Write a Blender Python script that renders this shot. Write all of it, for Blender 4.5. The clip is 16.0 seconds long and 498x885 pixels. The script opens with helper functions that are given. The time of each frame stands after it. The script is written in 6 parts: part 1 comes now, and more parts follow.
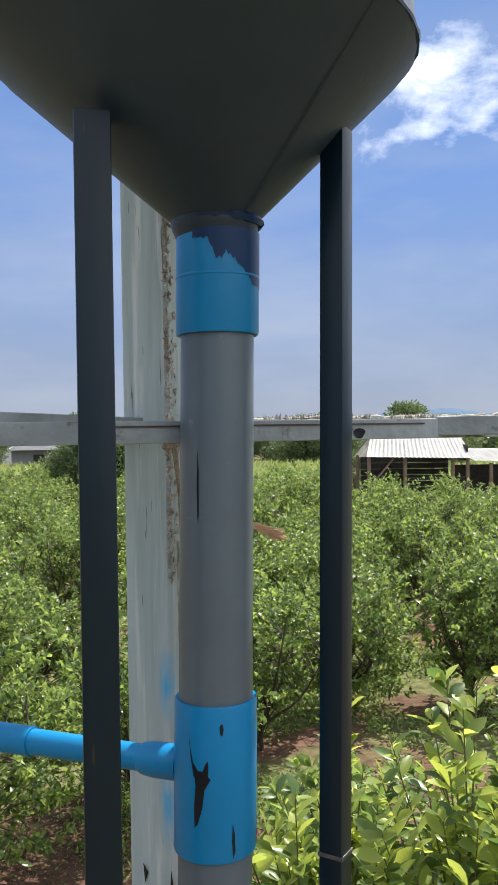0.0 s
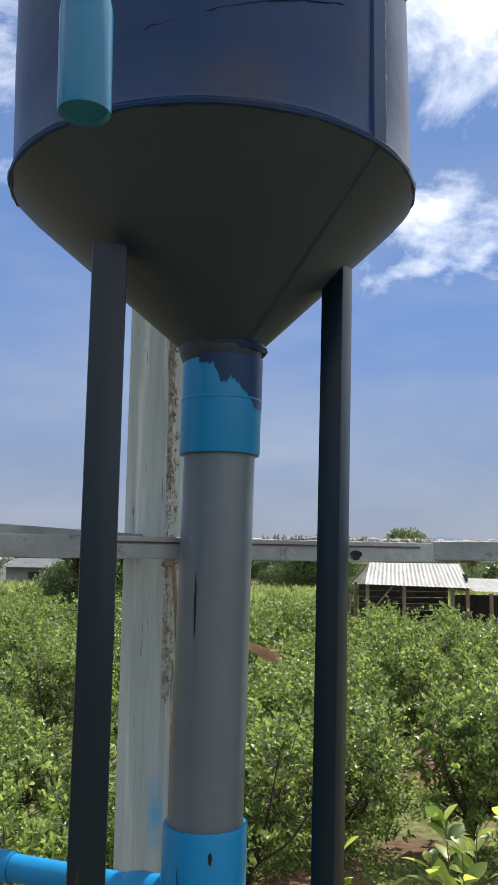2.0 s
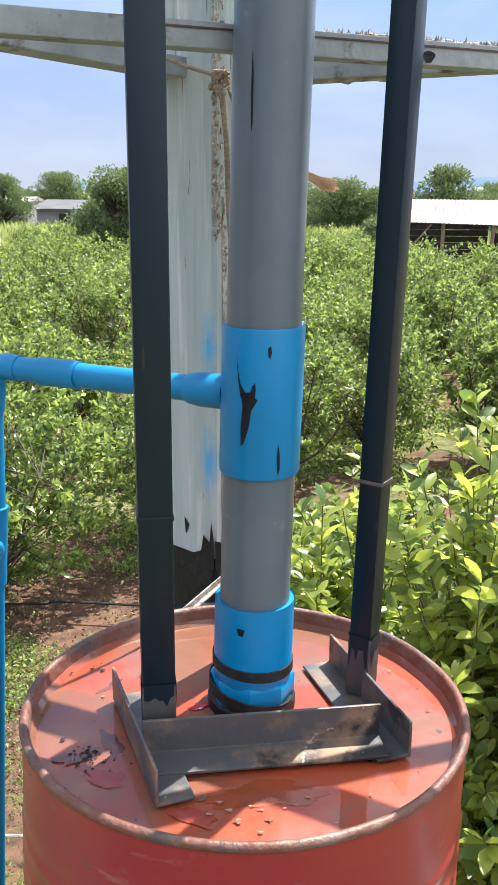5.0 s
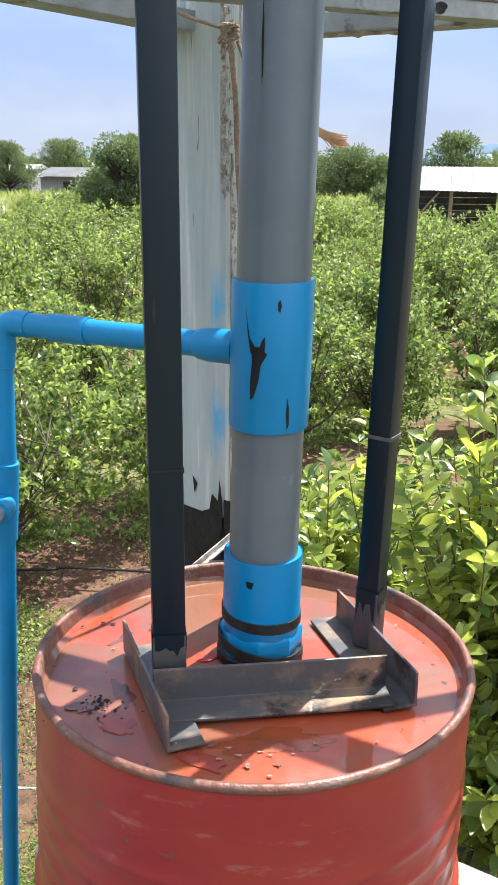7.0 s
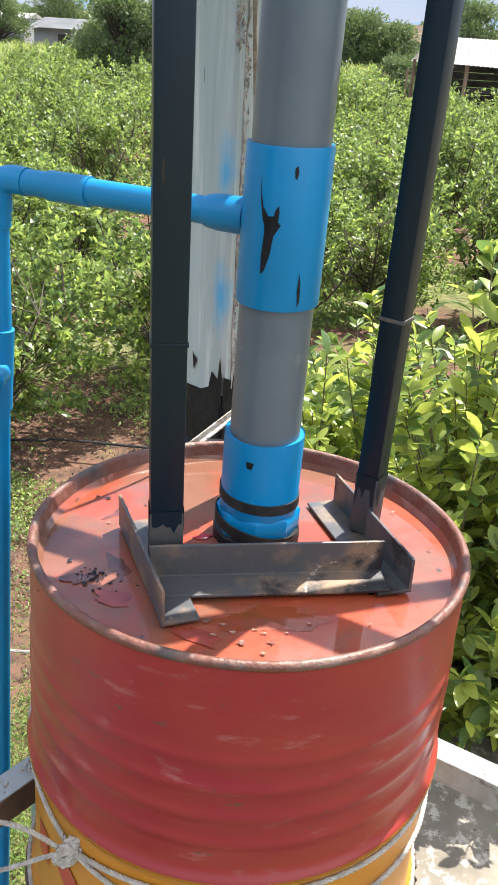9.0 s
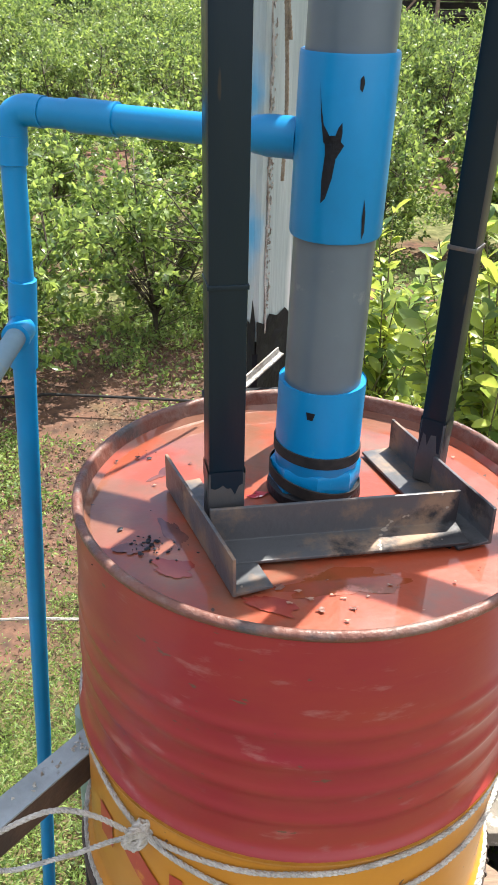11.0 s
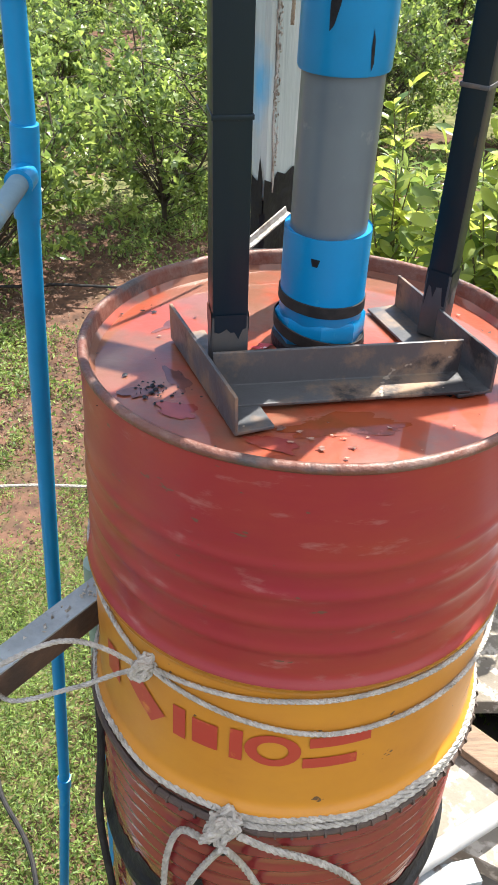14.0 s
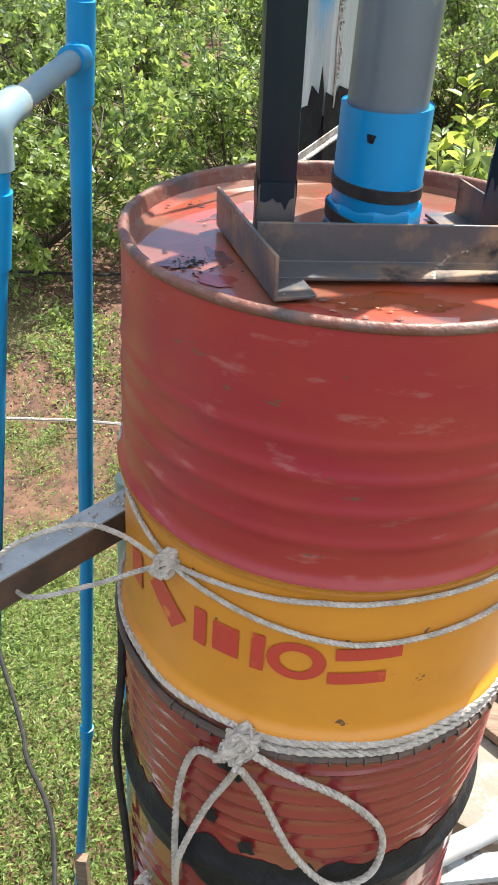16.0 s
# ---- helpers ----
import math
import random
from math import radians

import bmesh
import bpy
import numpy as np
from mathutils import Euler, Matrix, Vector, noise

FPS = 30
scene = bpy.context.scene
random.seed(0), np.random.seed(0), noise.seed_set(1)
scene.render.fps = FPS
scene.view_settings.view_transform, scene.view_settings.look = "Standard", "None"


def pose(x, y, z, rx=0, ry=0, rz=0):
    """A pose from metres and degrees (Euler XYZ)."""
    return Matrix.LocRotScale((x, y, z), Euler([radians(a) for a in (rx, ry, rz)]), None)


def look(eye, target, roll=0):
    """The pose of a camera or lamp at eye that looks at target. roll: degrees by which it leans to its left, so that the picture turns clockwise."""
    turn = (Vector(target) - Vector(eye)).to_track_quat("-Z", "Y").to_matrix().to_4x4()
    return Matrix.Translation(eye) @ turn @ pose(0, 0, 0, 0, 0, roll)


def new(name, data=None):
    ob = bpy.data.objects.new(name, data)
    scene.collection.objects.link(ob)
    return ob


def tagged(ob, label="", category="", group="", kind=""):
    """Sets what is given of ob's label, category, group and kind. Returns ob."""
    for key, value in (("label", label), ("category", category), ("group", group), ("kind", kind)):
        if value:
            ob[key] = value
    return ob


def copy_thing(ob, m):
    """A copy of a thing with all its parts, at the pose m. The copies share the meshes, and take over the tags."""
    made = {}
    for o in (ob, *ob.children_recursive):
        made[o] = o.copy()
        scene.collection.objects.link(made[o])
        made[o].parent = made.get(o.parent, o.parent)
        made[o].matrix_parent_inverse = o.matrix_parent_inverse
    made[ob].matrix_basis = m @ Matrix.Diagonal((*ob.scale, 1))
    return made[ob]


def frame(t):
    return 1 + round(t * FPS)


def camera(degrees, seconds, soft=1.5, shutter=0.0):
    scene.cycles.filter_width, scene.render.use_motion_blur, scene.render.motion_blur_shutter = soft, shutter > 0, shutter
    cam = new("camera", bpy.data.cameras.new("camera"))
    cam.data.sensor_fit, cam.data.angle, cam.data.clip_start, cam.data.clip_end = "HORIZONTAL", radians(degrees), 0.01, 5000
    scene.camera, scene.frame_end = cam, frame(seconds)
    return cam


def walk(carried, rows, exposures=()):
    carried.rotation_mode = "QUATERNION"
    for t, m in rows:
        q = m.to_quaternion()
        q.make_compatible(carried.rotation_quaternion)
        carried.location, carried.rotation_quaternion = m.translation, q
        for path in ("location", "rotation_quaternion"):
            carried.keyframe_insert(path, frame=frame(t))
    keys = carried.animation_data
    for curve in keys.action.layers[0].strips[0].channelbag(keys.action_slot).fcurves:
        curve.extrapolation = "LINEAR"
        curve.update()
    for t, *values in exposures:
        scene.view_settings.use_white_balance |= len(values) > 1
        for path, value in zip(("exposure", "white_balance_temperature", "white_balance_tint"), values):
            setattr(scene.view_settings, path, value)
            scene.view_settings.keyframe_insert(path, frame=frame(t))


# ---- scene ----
cam = camera(32.8, 16.0)
PATH = [
    (0, (0.031, 0.069, 2.807), (-0.007, 2.069, 2.789), -0.9),
    (0.5, (0.034, 0.009, 2.901), (-0.01, 1.958, 3.346), -0.8),
    (1, (0.051, -0.03, 2.966), (0.0, 1.829, 3.702), -1.0),
    (1.5, (0.038, -0.002, 2.911), (-0.017, 1.889, 3.56), -0.1),
    (2, (0.031, 0.042, 2.801), (-0.005, 2.023, 3.072), 0.8),
    (2.5, (0.022, 0.077, 2.718), (0.01, 2.076, 2.656), 0.7),
    (3, (0.022, 0.092, 2.682), (0.006, 2.070, 2.377), 0.4),
    (3.5, (0.015, 0.094, 2.652), (-0.022, 2.043, 2.202), 0.4),
    (4, (0.010, 0.093, 2.645), (-0.043, 2.025, 2.129), 0.6),
    (4.5, (0.005, 0.088, 2.640), (-0.073, 2.013, 2.100), 0.8),
    (4.7, (0.003, 0.086, 2.637), (-0.089, 2.008, 2.092), 0.8),
    (6.8, (0.004, 0.07, 2.631), (-0.111, 1.974, 2.031), 0.2),
    (7, (-0.001, 0.07, 2.619), (-0.112, 1.969, 2.002), 0.6),
    (7.5, (-0.002, 0.066, 2.611), (-0.112, 1.944, 1.932), 1.1),
    (8, (-0.004, 0.075, 2.598), (-0.113, 1.925, 1.846), 1.0),
    (8.5, (-0.019, 0.084, 2.598), (-0.107, 1.908, 1.783), 2.4),
    (9, (-0.019, 0.099, 2.604), (-0.092, 1.895, 1.727), 3.6),
    (9.5, (-0.040, 0.118, 2.579), (-0.115, 1.888, 1.65), 3.5),
    (9.7, (-0.047, 0.129, 2.582), (-0.146, 1.884, 1.628), 3.0),
    (11.8, (-0.129, 0.186, 2.563), (-0.124, 1.918, 1.563), 0.5),
    (12, (-0.128, 0.187, 2.567), (-0.131, 1.916, 1.563), 0.4),
    (12.5, (-0.118, 0.172, 2.559), (-0.151, 1.889, 1.535), 0.6),
    (13, (-0.106, 0.155, 2.55), (-0.156, 1.848, 1.486), 1.1),
    (13.5, (-0.103, 0.138, 2.523), (-0.152, 1.785, 1.389), 1.3),
    (14, (-0.099, 0.134, 2.52), (-0.141, 1.746, 1.336), 1.7),
    (14.5, (-0.098, 0.118, 2.495), (-0.131, 1.684, 1.252), 2.2),
    (15, (-0.095, 0.105, 2.477), (-0.125, 1.63, 1.184), 2.8),
    (15.5, (-0.097, 0.092, 2.45), (-0.168, 1.627, 1.171), 2.9),
    (16, (-0.07, 0.089, 2.368), (-0.245, 1.719, 1.223), 2.5),
]
EXPOSE = [(0.0, 0.92), (0.6, 0.47), (1.6, 0.36), (2.0, 0.72), (2.6, 1.04), (3.5, 1.44), (7.0, 1.52), (16.0, 1.55)]

walk(cam, [(t, look(eye, target, roll)) for t, eye, target, roll in PATH], EXPOSE)

# ---- light ----
SUN_AZ, SUN_EL = radians(55), radians(58)          # from +x towards +y
world = bpy.data.worlds.new("sky")
scene.world = world
world.use_nodes = True
wn, wl = world.node_tree.nodes, world.node_tree.links
wn.clear()
w_out = wn.new("ShaderNodeOutputWorld")
w_bg = wn.new("ShaderNodeBackground")
w_sky = wn.new("ShaderNodeTexSky")
w_sky.sky_type = "NISHITA"
w_sky.sun_disc = False
w_sky.sun_elevation = SUN_EL
w_sky.sun_rotation = radians(90) - SUN_AZ
w_sky.air_density, w_sky.dust_density, w_sky.ozone_density = 1.0, 0.3, 3.0
w_co = wn.new("ShaderNodeTexCoord")
w_map = wn.new("ShaderNodeMapping")
w_map.inputs["Scale"].default_value = (1.0, 1.0, 1.7)
w_map.inputs["Location"].default_value = (0.35, 0.2, 0.1)
w_n = wn.new("ShaderNodeTexNoise")
w_n.inputs["Scale"].default_value, w_n.inputs["Detail"].default_value, w_n.inputs["Roughness"].default_value = 4.2, 12, 0.6
w_n.inputs["Distortion"].default_value = 0.3
w_r = wn.new("ShaderNodeValToRGB")
w_r.color_ramp.elements[0].position, w_r.color_ramp.elements[1].position = 0.49, 0.66
# more cloud to the sun's side
w_sep = wn.new("ShaderNodeSeparateXYZ")
w_side = wn.new("ShaderNodeMapRange")
w_side.inputs["From Min"].default_value, w_side.inputs["From Max"].default_value = -0.1, 0.5
w_side.inputs["To Min"].default_value, w_side.inputs["To Max"].default_value = -0.13, 0.13
w_add = wn.new("ShaderNodeMath")
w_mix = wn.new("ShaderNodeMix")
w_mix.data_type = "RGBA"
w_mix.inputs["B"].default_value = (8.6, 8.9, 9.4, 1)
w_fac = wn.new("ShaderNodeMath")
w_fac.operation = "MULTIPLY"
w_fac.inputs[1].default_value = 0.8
wl.new(w_co.outputs["Generated"], w_map.inputs["Vector"])
wl.new(w_map.outputs["Vector"], w_n.inputs["Vector"])
wl.new(w_co.outputs["Generated"], w_sep.inputs["Vector"])
wl.new(w_sep.outputs["X"], w_side.inputs["Value"])
wl.new(w_n.outputs["Fac"], w_add.inputs[0])
wl.new(w_side.outputs["Result"], w_add.inputs[1])

wl.new(w_r.outputs["Color"], w_fac.inputs[0])
wl.new(w_fac.outputs["Value"], w_mix.inputs["Factor"])
# deep blue haze under towering cloud; cloud added behind and overhead as fill light
w_hue = wn.new("ShaderNodeHueSaturation")
w_hue.inputs["Saturation"].default_value, w_hue.inputs["Value"].default_value = 1.15, 0.62
wl.new(w_sky.outputs["Color"], w_hue.inputs["Color"])
w_haze = wn.new("ShaderNodeMix")
w_haze.data_type = "RGBA"
w_tint = wn.new("ShaderNodeMix")
w_tint.data_type = "RGBA"
w_tint.inputs["A"].default_value, w_tint.inputs["B"].default_value = (2.05, 2.32, 2.90, 1), (1.15, 1.92, 4.1, 1)
w_tz = wn.new("ShaderNodeMapRange")
w_tz.inputs["From Min"].default_value, w_tz.inputs["From Max"].default_value = 0.0, 0.28
w_low = wn.new("ShaderNodeMapRange")
w_low.inputs["From Min"].default_value, w_low.inputs["From Max"].default_value = 0.0, 0.75
w_low.inputs["To Min"].default_value, w_low.inputs["To Max"].default_value = 0.97, 0.35
wl.new(w_sep.outputs["Z"], w_low.inputs["Value"])
wl.new(w_sep.outputs["Z"], w_tz.inputs["Value"])
wl.new(w_tz.outputs["Result"], w_tint.inputs["Factor"])
w_sm = wn.new("ShaderNodeMapping")
w_sm.inputs["Scale"].default_value = (1.0, 1.0, 3.2)
w_soft = wn.new("ShaderNodeTexNoise")
w_soft.inputs["Scale"].default_value, w_soft.inputs["Detail"].default_value = 3.4, 6
w_sr = wn.new("ShaderNodeMapRange")
w_sr.inputs["From Min"].default_value, w_sr.inputs["From Max"].default_value = 0.42, 0.72
w_sr.inputs["To Max"].default_value = 0.55
w_veil = wn.new("ShaderNodeMix")
w_veil.data_type = "RGBA"
w_veil.inputs["B"].default_value = (2.95, 3.25, 4.0, 1)
wl.new(w_co.outputs["Generated"], w_sm.inputs["Vector"])
wl.new(w_sm.outputs["Vector"], w_soft.inputs["Vector"])
wl.new(w_soft.outputs["Fac"], w_sr.inputs["Value"])
wl.new(w_sr.outputs["Result"], w_veil.inputs["Factor"])
wl.new(w_tint.outputs["Result"], w_veil.inputs["A"])
wl.new(w_veil.outputs["Result"], w_haze.inputs["B"])
wl.new(w_low.outputs["Result"], w_haze.inputs["Factor"])
wl.new(w_hue.outputs["Color"], w_haze.inputs["A"])
wl.new(w_haze.outputs["Result"], w_mix.inputs["A"])
# unseen cloud cover added behind the camera to brighten shaded fronts
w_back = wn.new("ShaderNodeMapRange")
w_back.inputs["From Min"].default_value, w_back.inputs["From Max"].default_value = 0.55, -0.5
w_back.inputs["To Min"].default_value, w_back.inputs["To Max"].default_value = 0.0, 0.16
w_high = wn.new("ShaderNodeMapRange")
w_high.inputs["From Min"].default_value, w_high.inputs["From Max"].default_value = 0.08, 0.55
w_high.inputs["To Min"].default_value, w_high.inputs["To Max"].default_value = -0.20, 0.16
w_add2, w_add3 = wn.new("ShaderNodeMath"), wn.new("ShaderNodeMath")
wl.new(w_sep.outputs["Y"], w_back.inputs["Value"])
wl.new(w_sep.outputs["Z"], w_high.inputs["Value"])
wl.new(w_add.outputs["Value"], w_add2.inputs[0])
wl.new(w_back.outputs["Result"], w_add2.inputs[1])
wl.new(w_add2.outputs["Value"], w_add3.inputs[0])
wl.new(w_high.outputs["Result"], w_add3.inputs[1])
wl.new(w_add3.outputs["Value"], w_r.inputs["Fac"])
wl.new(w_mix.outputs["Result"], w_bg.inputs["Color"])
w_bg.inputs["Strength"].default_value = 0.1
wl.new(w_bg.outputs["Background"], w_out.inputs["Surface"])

sun_data = bpy.data.lights.new("sun", "SUN")
sun_data.energy, sun_data.angle, sun_data.color = 5.0, radians(0.5), (1.0, 0.95, 0.86)
sun = new("sun", sun_data)
sun_way = Vector((math.cos(SUN_AZ) * math.cos(SUN_EL), math.sin(SUN_AZ) * math.cos(SUN_EL), math.sin(SUN_EL)))
sun.matrix_world = look(sun_way * 50, (0, 0, 0))


# ---- materials ----
def mat(name, col, rough=0.5, metal=0.0, col2=None, scale=8.0, lo=0.4, hi=0.65, bump=0.0, bscale=40.0, spec=0.5, rough2=None,
        stretch=(1, 1, 1), col3=None, scale3=2.0, lo3=0.5, hi3=0.6, island=0.0, coat=0.0, wet=0.0, chips=None):
    m = bpy.data.materials.new(name)
    m.use_nodes = True
    n, l = m.node_tree.nodes, m.node_tree.links
    b = n["Principled BSDF"]
    b.inputs["Roughness"].default_value, b.inputs["Metallic"].default_value = rough, metal
    b.inputs["Specular IOR Level"].default_value = spec
    b.inputs["Coat Weight"].default_value = coat
    b.inputs["Base Color"].default_value = (*col, 1)
    co = n.new("ShaderNodeTexCoord")
    mp = n.new("ShaderNodeMapping")
    mp.inputs["Scale"].default_value = stretch
    l.new(co.outputs["Object"], mp.inputs["Vector"])

    def fac(sc, a, z, detail=7):
        t = n.new("ShaderNodeTexNoise")
        t.inputs["Scale"].default_value, t.inputs["Detail"].default_value, t.inputs["Roughness"].default_value = sc, detail, 0.62
        l.new(mp.outputs["Vector"], t.inputs["Vector"])
        r = n.new("ShaderNodeMapRange")
        r.inputs["From Min"].default_value, r.inputs["From Max"].default_value = a, z
        l.new(t.outputs["Fac"], r.inputs["Value"])
        return r.outputs["Result"]

    def mix(f, a, c):
        x = n.new("ShaderNodeMix")
        x.data_type = "RGBA"
        l.new(f, x.inputs["Factor"])
        if isinstance(a, tuple):
            x.inputs["A"].default_value = (*a, 1)
        else:
            l.new(a, x.inputs["A"])
        x.inputs["B"].default_value = (*c, 1)
        return x.outputs["Result"]

    out = None
    if col2:
        f2 = fac(scale, lo, hi)
        out = mix(f2, col, col2)
        if rough2 is not None:
            rr = n.new("ShaderNodeMapRange")
            rr.inputs["To Min"].default_value, rr.inputs["To Max"].default_value = rough, rough2
            l.new(f2, rr.inputs["Value"])
            l.new(rr.outputs["Result"], b.inputs["Roughness"])
    if col3:
        out = mix(fac(scale3, lo3, hi3), out if out else col, col3)
    if chips:
        out = mix(fac(26, 0.685, 0.70, 3), out if out else col, chips)
    if island:
        g = n.new("ShaderNodeNewGeometry")
        h = n.new("ShaderNodeHueSaturation")
        v = n.new("ShaderNodeMapRange")
        v.inputs["To Min"].default_value, v.inputs["To Max"].default_value = 1 - island, 1 + island
        l.new(g.outputs["Random Per Island"], v.inputs["Value"])
        l.new(v.outputs["Result"], h.inputs["Value"])
        if out:
            l.new(out, h.inputs["Color"])
        else:
            h.inputs["Color"].default_value = (*col, 1)
        out = h.outputs["Color"]
    if out:
        l.new(out, b.inputs["Base Color"])
    if wet:
        b.inputs["Coat Roughness"].default_value = 0.03
        l.new(fac(4.5, 0.33, 0.37, 3), b.inputs["Coat Weight"])
        b.inputs["Coat IOR"].default_value = 1.38
    if bump:
        t = n.new("ShaderNodeTexNoise")
        t.inputs["Scale"].default_value, t.inputs["Detail"].default_value = bscale, 6
        l.new(mp.outputs["Vector"], t.inputs["Vector"])
        bp = n.new("ShaderNodeBump")
        bp.inputs["Strength"].default_value, bp.inputs["Distance"].default_value = bump, 0.01
        l.new(t.outputs["Fac"], bp.inputs["Height"])
        l.new(bp.outputs["Normal"], b.inputs["Normal"])
    return m


def leaf_mat(name, dark, light, glow=0.45, rough=0.4):
    m = bpy.data.materials.new(name)
    m.use_nodes = True
    n, l = m.node_tree.nodes, m.node_tree.links
    b = n["Principled BSDF"]
    b.inputs["Roughness"].default_value = rough
    g = n.new("ShaderNodeNewGeometry")
    r = n.new("ShaderNodeValToRGB")
    r.color_ramp.elements[0].color, r.color_ramp.elements[1].color = (*dark, 1), (*light, 1)
    l.new(g.outputs["Random Per Island"], r.inputs["Fac"])
    l.new(r.outputs["Color"], b.inputs["Base Color"])
    tr = n.new("ShaderNodeBsdfTranslucent")
    h = n.new("ShaderNodeHueSaturation")
    h.inputs["Hue"].default_value, h.inputs["Saturation"].default_value, h.inputs["Value"].default_value = 0.485, 1.03, 2.1
    l.new(r.outputs["Color"], h.inputs["Color"])
    l.new(h.outputs["Color"], tr.inputs["Color"])
    mx = n.new("ShaderNodeMixShader")
    mx.inputs["Fac"].default_value = glow
    l.new(b.outputs["BSDF"], mx.inputs[1])
    l.new(tr.outputs["BSDF"], mx.inputs[2])
    l.new(mx.outputs["Shader"], n["Material Output"].inputs["Surface"])
    return m


M_NAVY = mat("navy_paint", (0.006, 0.029, 0.102), 0.38, col2=(0.010, 0.034, 0.082), scale=4, rough2=0.32, col3=(0.050, 0.034, 0.042), scale3=3.6, lo3=0.52, hi3=0.72, bump=0.2, bscale=12, spec=0.18)
M_BLACK = mat("black_paint", (0.0015, 0.011, 0.021), 0.30, col2=(0.004, 0.013, 0.020), scale=14, rough2=0.4, bump=0.12, bscale=26, stretch=(1, 1, 0.2), spec=0.3, chips=(0.025, 0.024, 0.02))
M_GREY = mat("grey_pvc", (0.098, 0.127, 0.152), 0.3, col2=(0.078, 0.102, 0.125), scale=6, rough2=0.4, bump=0.03, bscale=12, col3=(0.19, 0.205, 0.21), scale3=22, lo3=0.66, hi3=0.75)
M_BLUE = mat("blue_pvc", (0.002, 0.19, 0.43), 0.30, spec=0.32, col2=(0.002, 0.17, 0.375), scale=9, rough2=0.40, col3=(0.04, 0.26, 0.45), scale3=26, lo3=0.66, hi3=0.76, bump=0.02, bscale=40)
M_BLUE_D = mat("aged_blue_pvc", (0.003, 0.125, 0.26), 0.24, col2=(0.006, 0.145, 0.29), scale=6, spec=0.35)
M_WEATHER = mat("weathered_pvc", (0.15, 0.23, 0.28), 0.6, col2=(0.085, 0.15, 0.20), scale=9, col3=(0.22, 0.22, 0.16), scale3=20, lo3=0.56, hi3=0.66, spec=0.3)
M_RED = mat("red_drum_paint", (0.255, 0.032, 0.025), 0.28, col2=(0.225, 0.016, 0.028), scale=2.2, rough2=0.36, spec=0.36, col3=(0.34, 0.165, 0.15), scale3=15, lo3=0.60, hi3=0.86, bump=0.03, bscale=22, stretch=(1, 1, 3.5), chips=(0.12, 0.055, 0.04))
M_MAROON = mat("maroon_drum_paint", (0.185, 0.024, 0.022), 0.12, coat=0.45, col2=(0.14, 0.020, 0.022), scale=3, rough2=0.26, col3=(0.26, 0.085, 0.07), scale3=12, lo3=0.62, hi3=0.82, bump=0.015, bscale=9, stretch=(1, 1, 5), chips=(0.06, 0.035, 0.03))
M_YEL = mat("yellow_drum_paint", (0.49, 0.205, 0.020), 0.38, col2=(0.42, 0.165, 0.020), scale=3, rough2=0.45, col3=(0.42, 0.17, 0.02), scale3=12, lo3=0.6, hi3=0.75, bump=0.02, bscale=12, stretch=(1, 1, 1.5), chips=(0.10, 0.05, 0.03))
M_LETTER = mat("faded_red_lettering", (0.36, 0.035, 0.025), 0.45, col2=(0.5, 0.16, 0.03), scale=30, lo=0.58, hi=0.7)
M_LID = mat("lid_paint", (0.25, 0.044, 0.018), 0.42, col2=(0.18, 0.066, 0.045), scale=5, lo=0.48, hi=0.56, rough2=0.5, col3=(0.155, 0.062, 0.035), scale3=5.5, lo3=0.47, hi3=0.60, bump=0.14, bscale=34, spec=0.25, wet=1.0, chips=(0.05, 0.034, 0.03))
M_RUST = mat("rusty_rim", (0.125, 0.045, 0.030), 0.5, col2=(0.16, 0.105, 0.085), scale=26, lo=0.46, hi=0.66, col3=(0.05, 0.045, 0.045), scale3=7, lo3=0.54, hi3=0.62, bump=0.4, bscale=70)
M_STEEL = mat("raw_steel", (0.080, 0.082, 0.088), 0.46, 0.35, col2=(0.23, 0.155, 0.105), scale=15, lo=0.49, hi=0.66, rough2=0.65, bump=0.16, bscale=50, col3=(0.025, 0.025, 0.028), scale3=11, lo3=0.56, hi3=0.64, chips=(0.32, 0.27, 0.22))
M_TAPE = mat("black_tape", (0.014, 0.014, 0.015), 0.75, spec=0.25, col2=(0.03, 0.028, 0.026), scale=40)
M_TAR = mat("black_tar", (0.006, 0.007, 0.010), 0.5, col2=(0.013, 0.014, 0.018), scale=18, bump=0.5, bscale=45, spec=0.22)
M_POST = mat("whitewashed_post", (0.40, 0.455, 0.445), 0.65, col2=(0.29, 0.345, 0.335), scale=5, stretch=(4, 4, 0.25), col3=(0.56, 0.58, 0.55), scale3=12, lo3=0.55, hi3=0.7, bump=0.35, bscale=30, chips=(0.15, 0.14, 0.12))
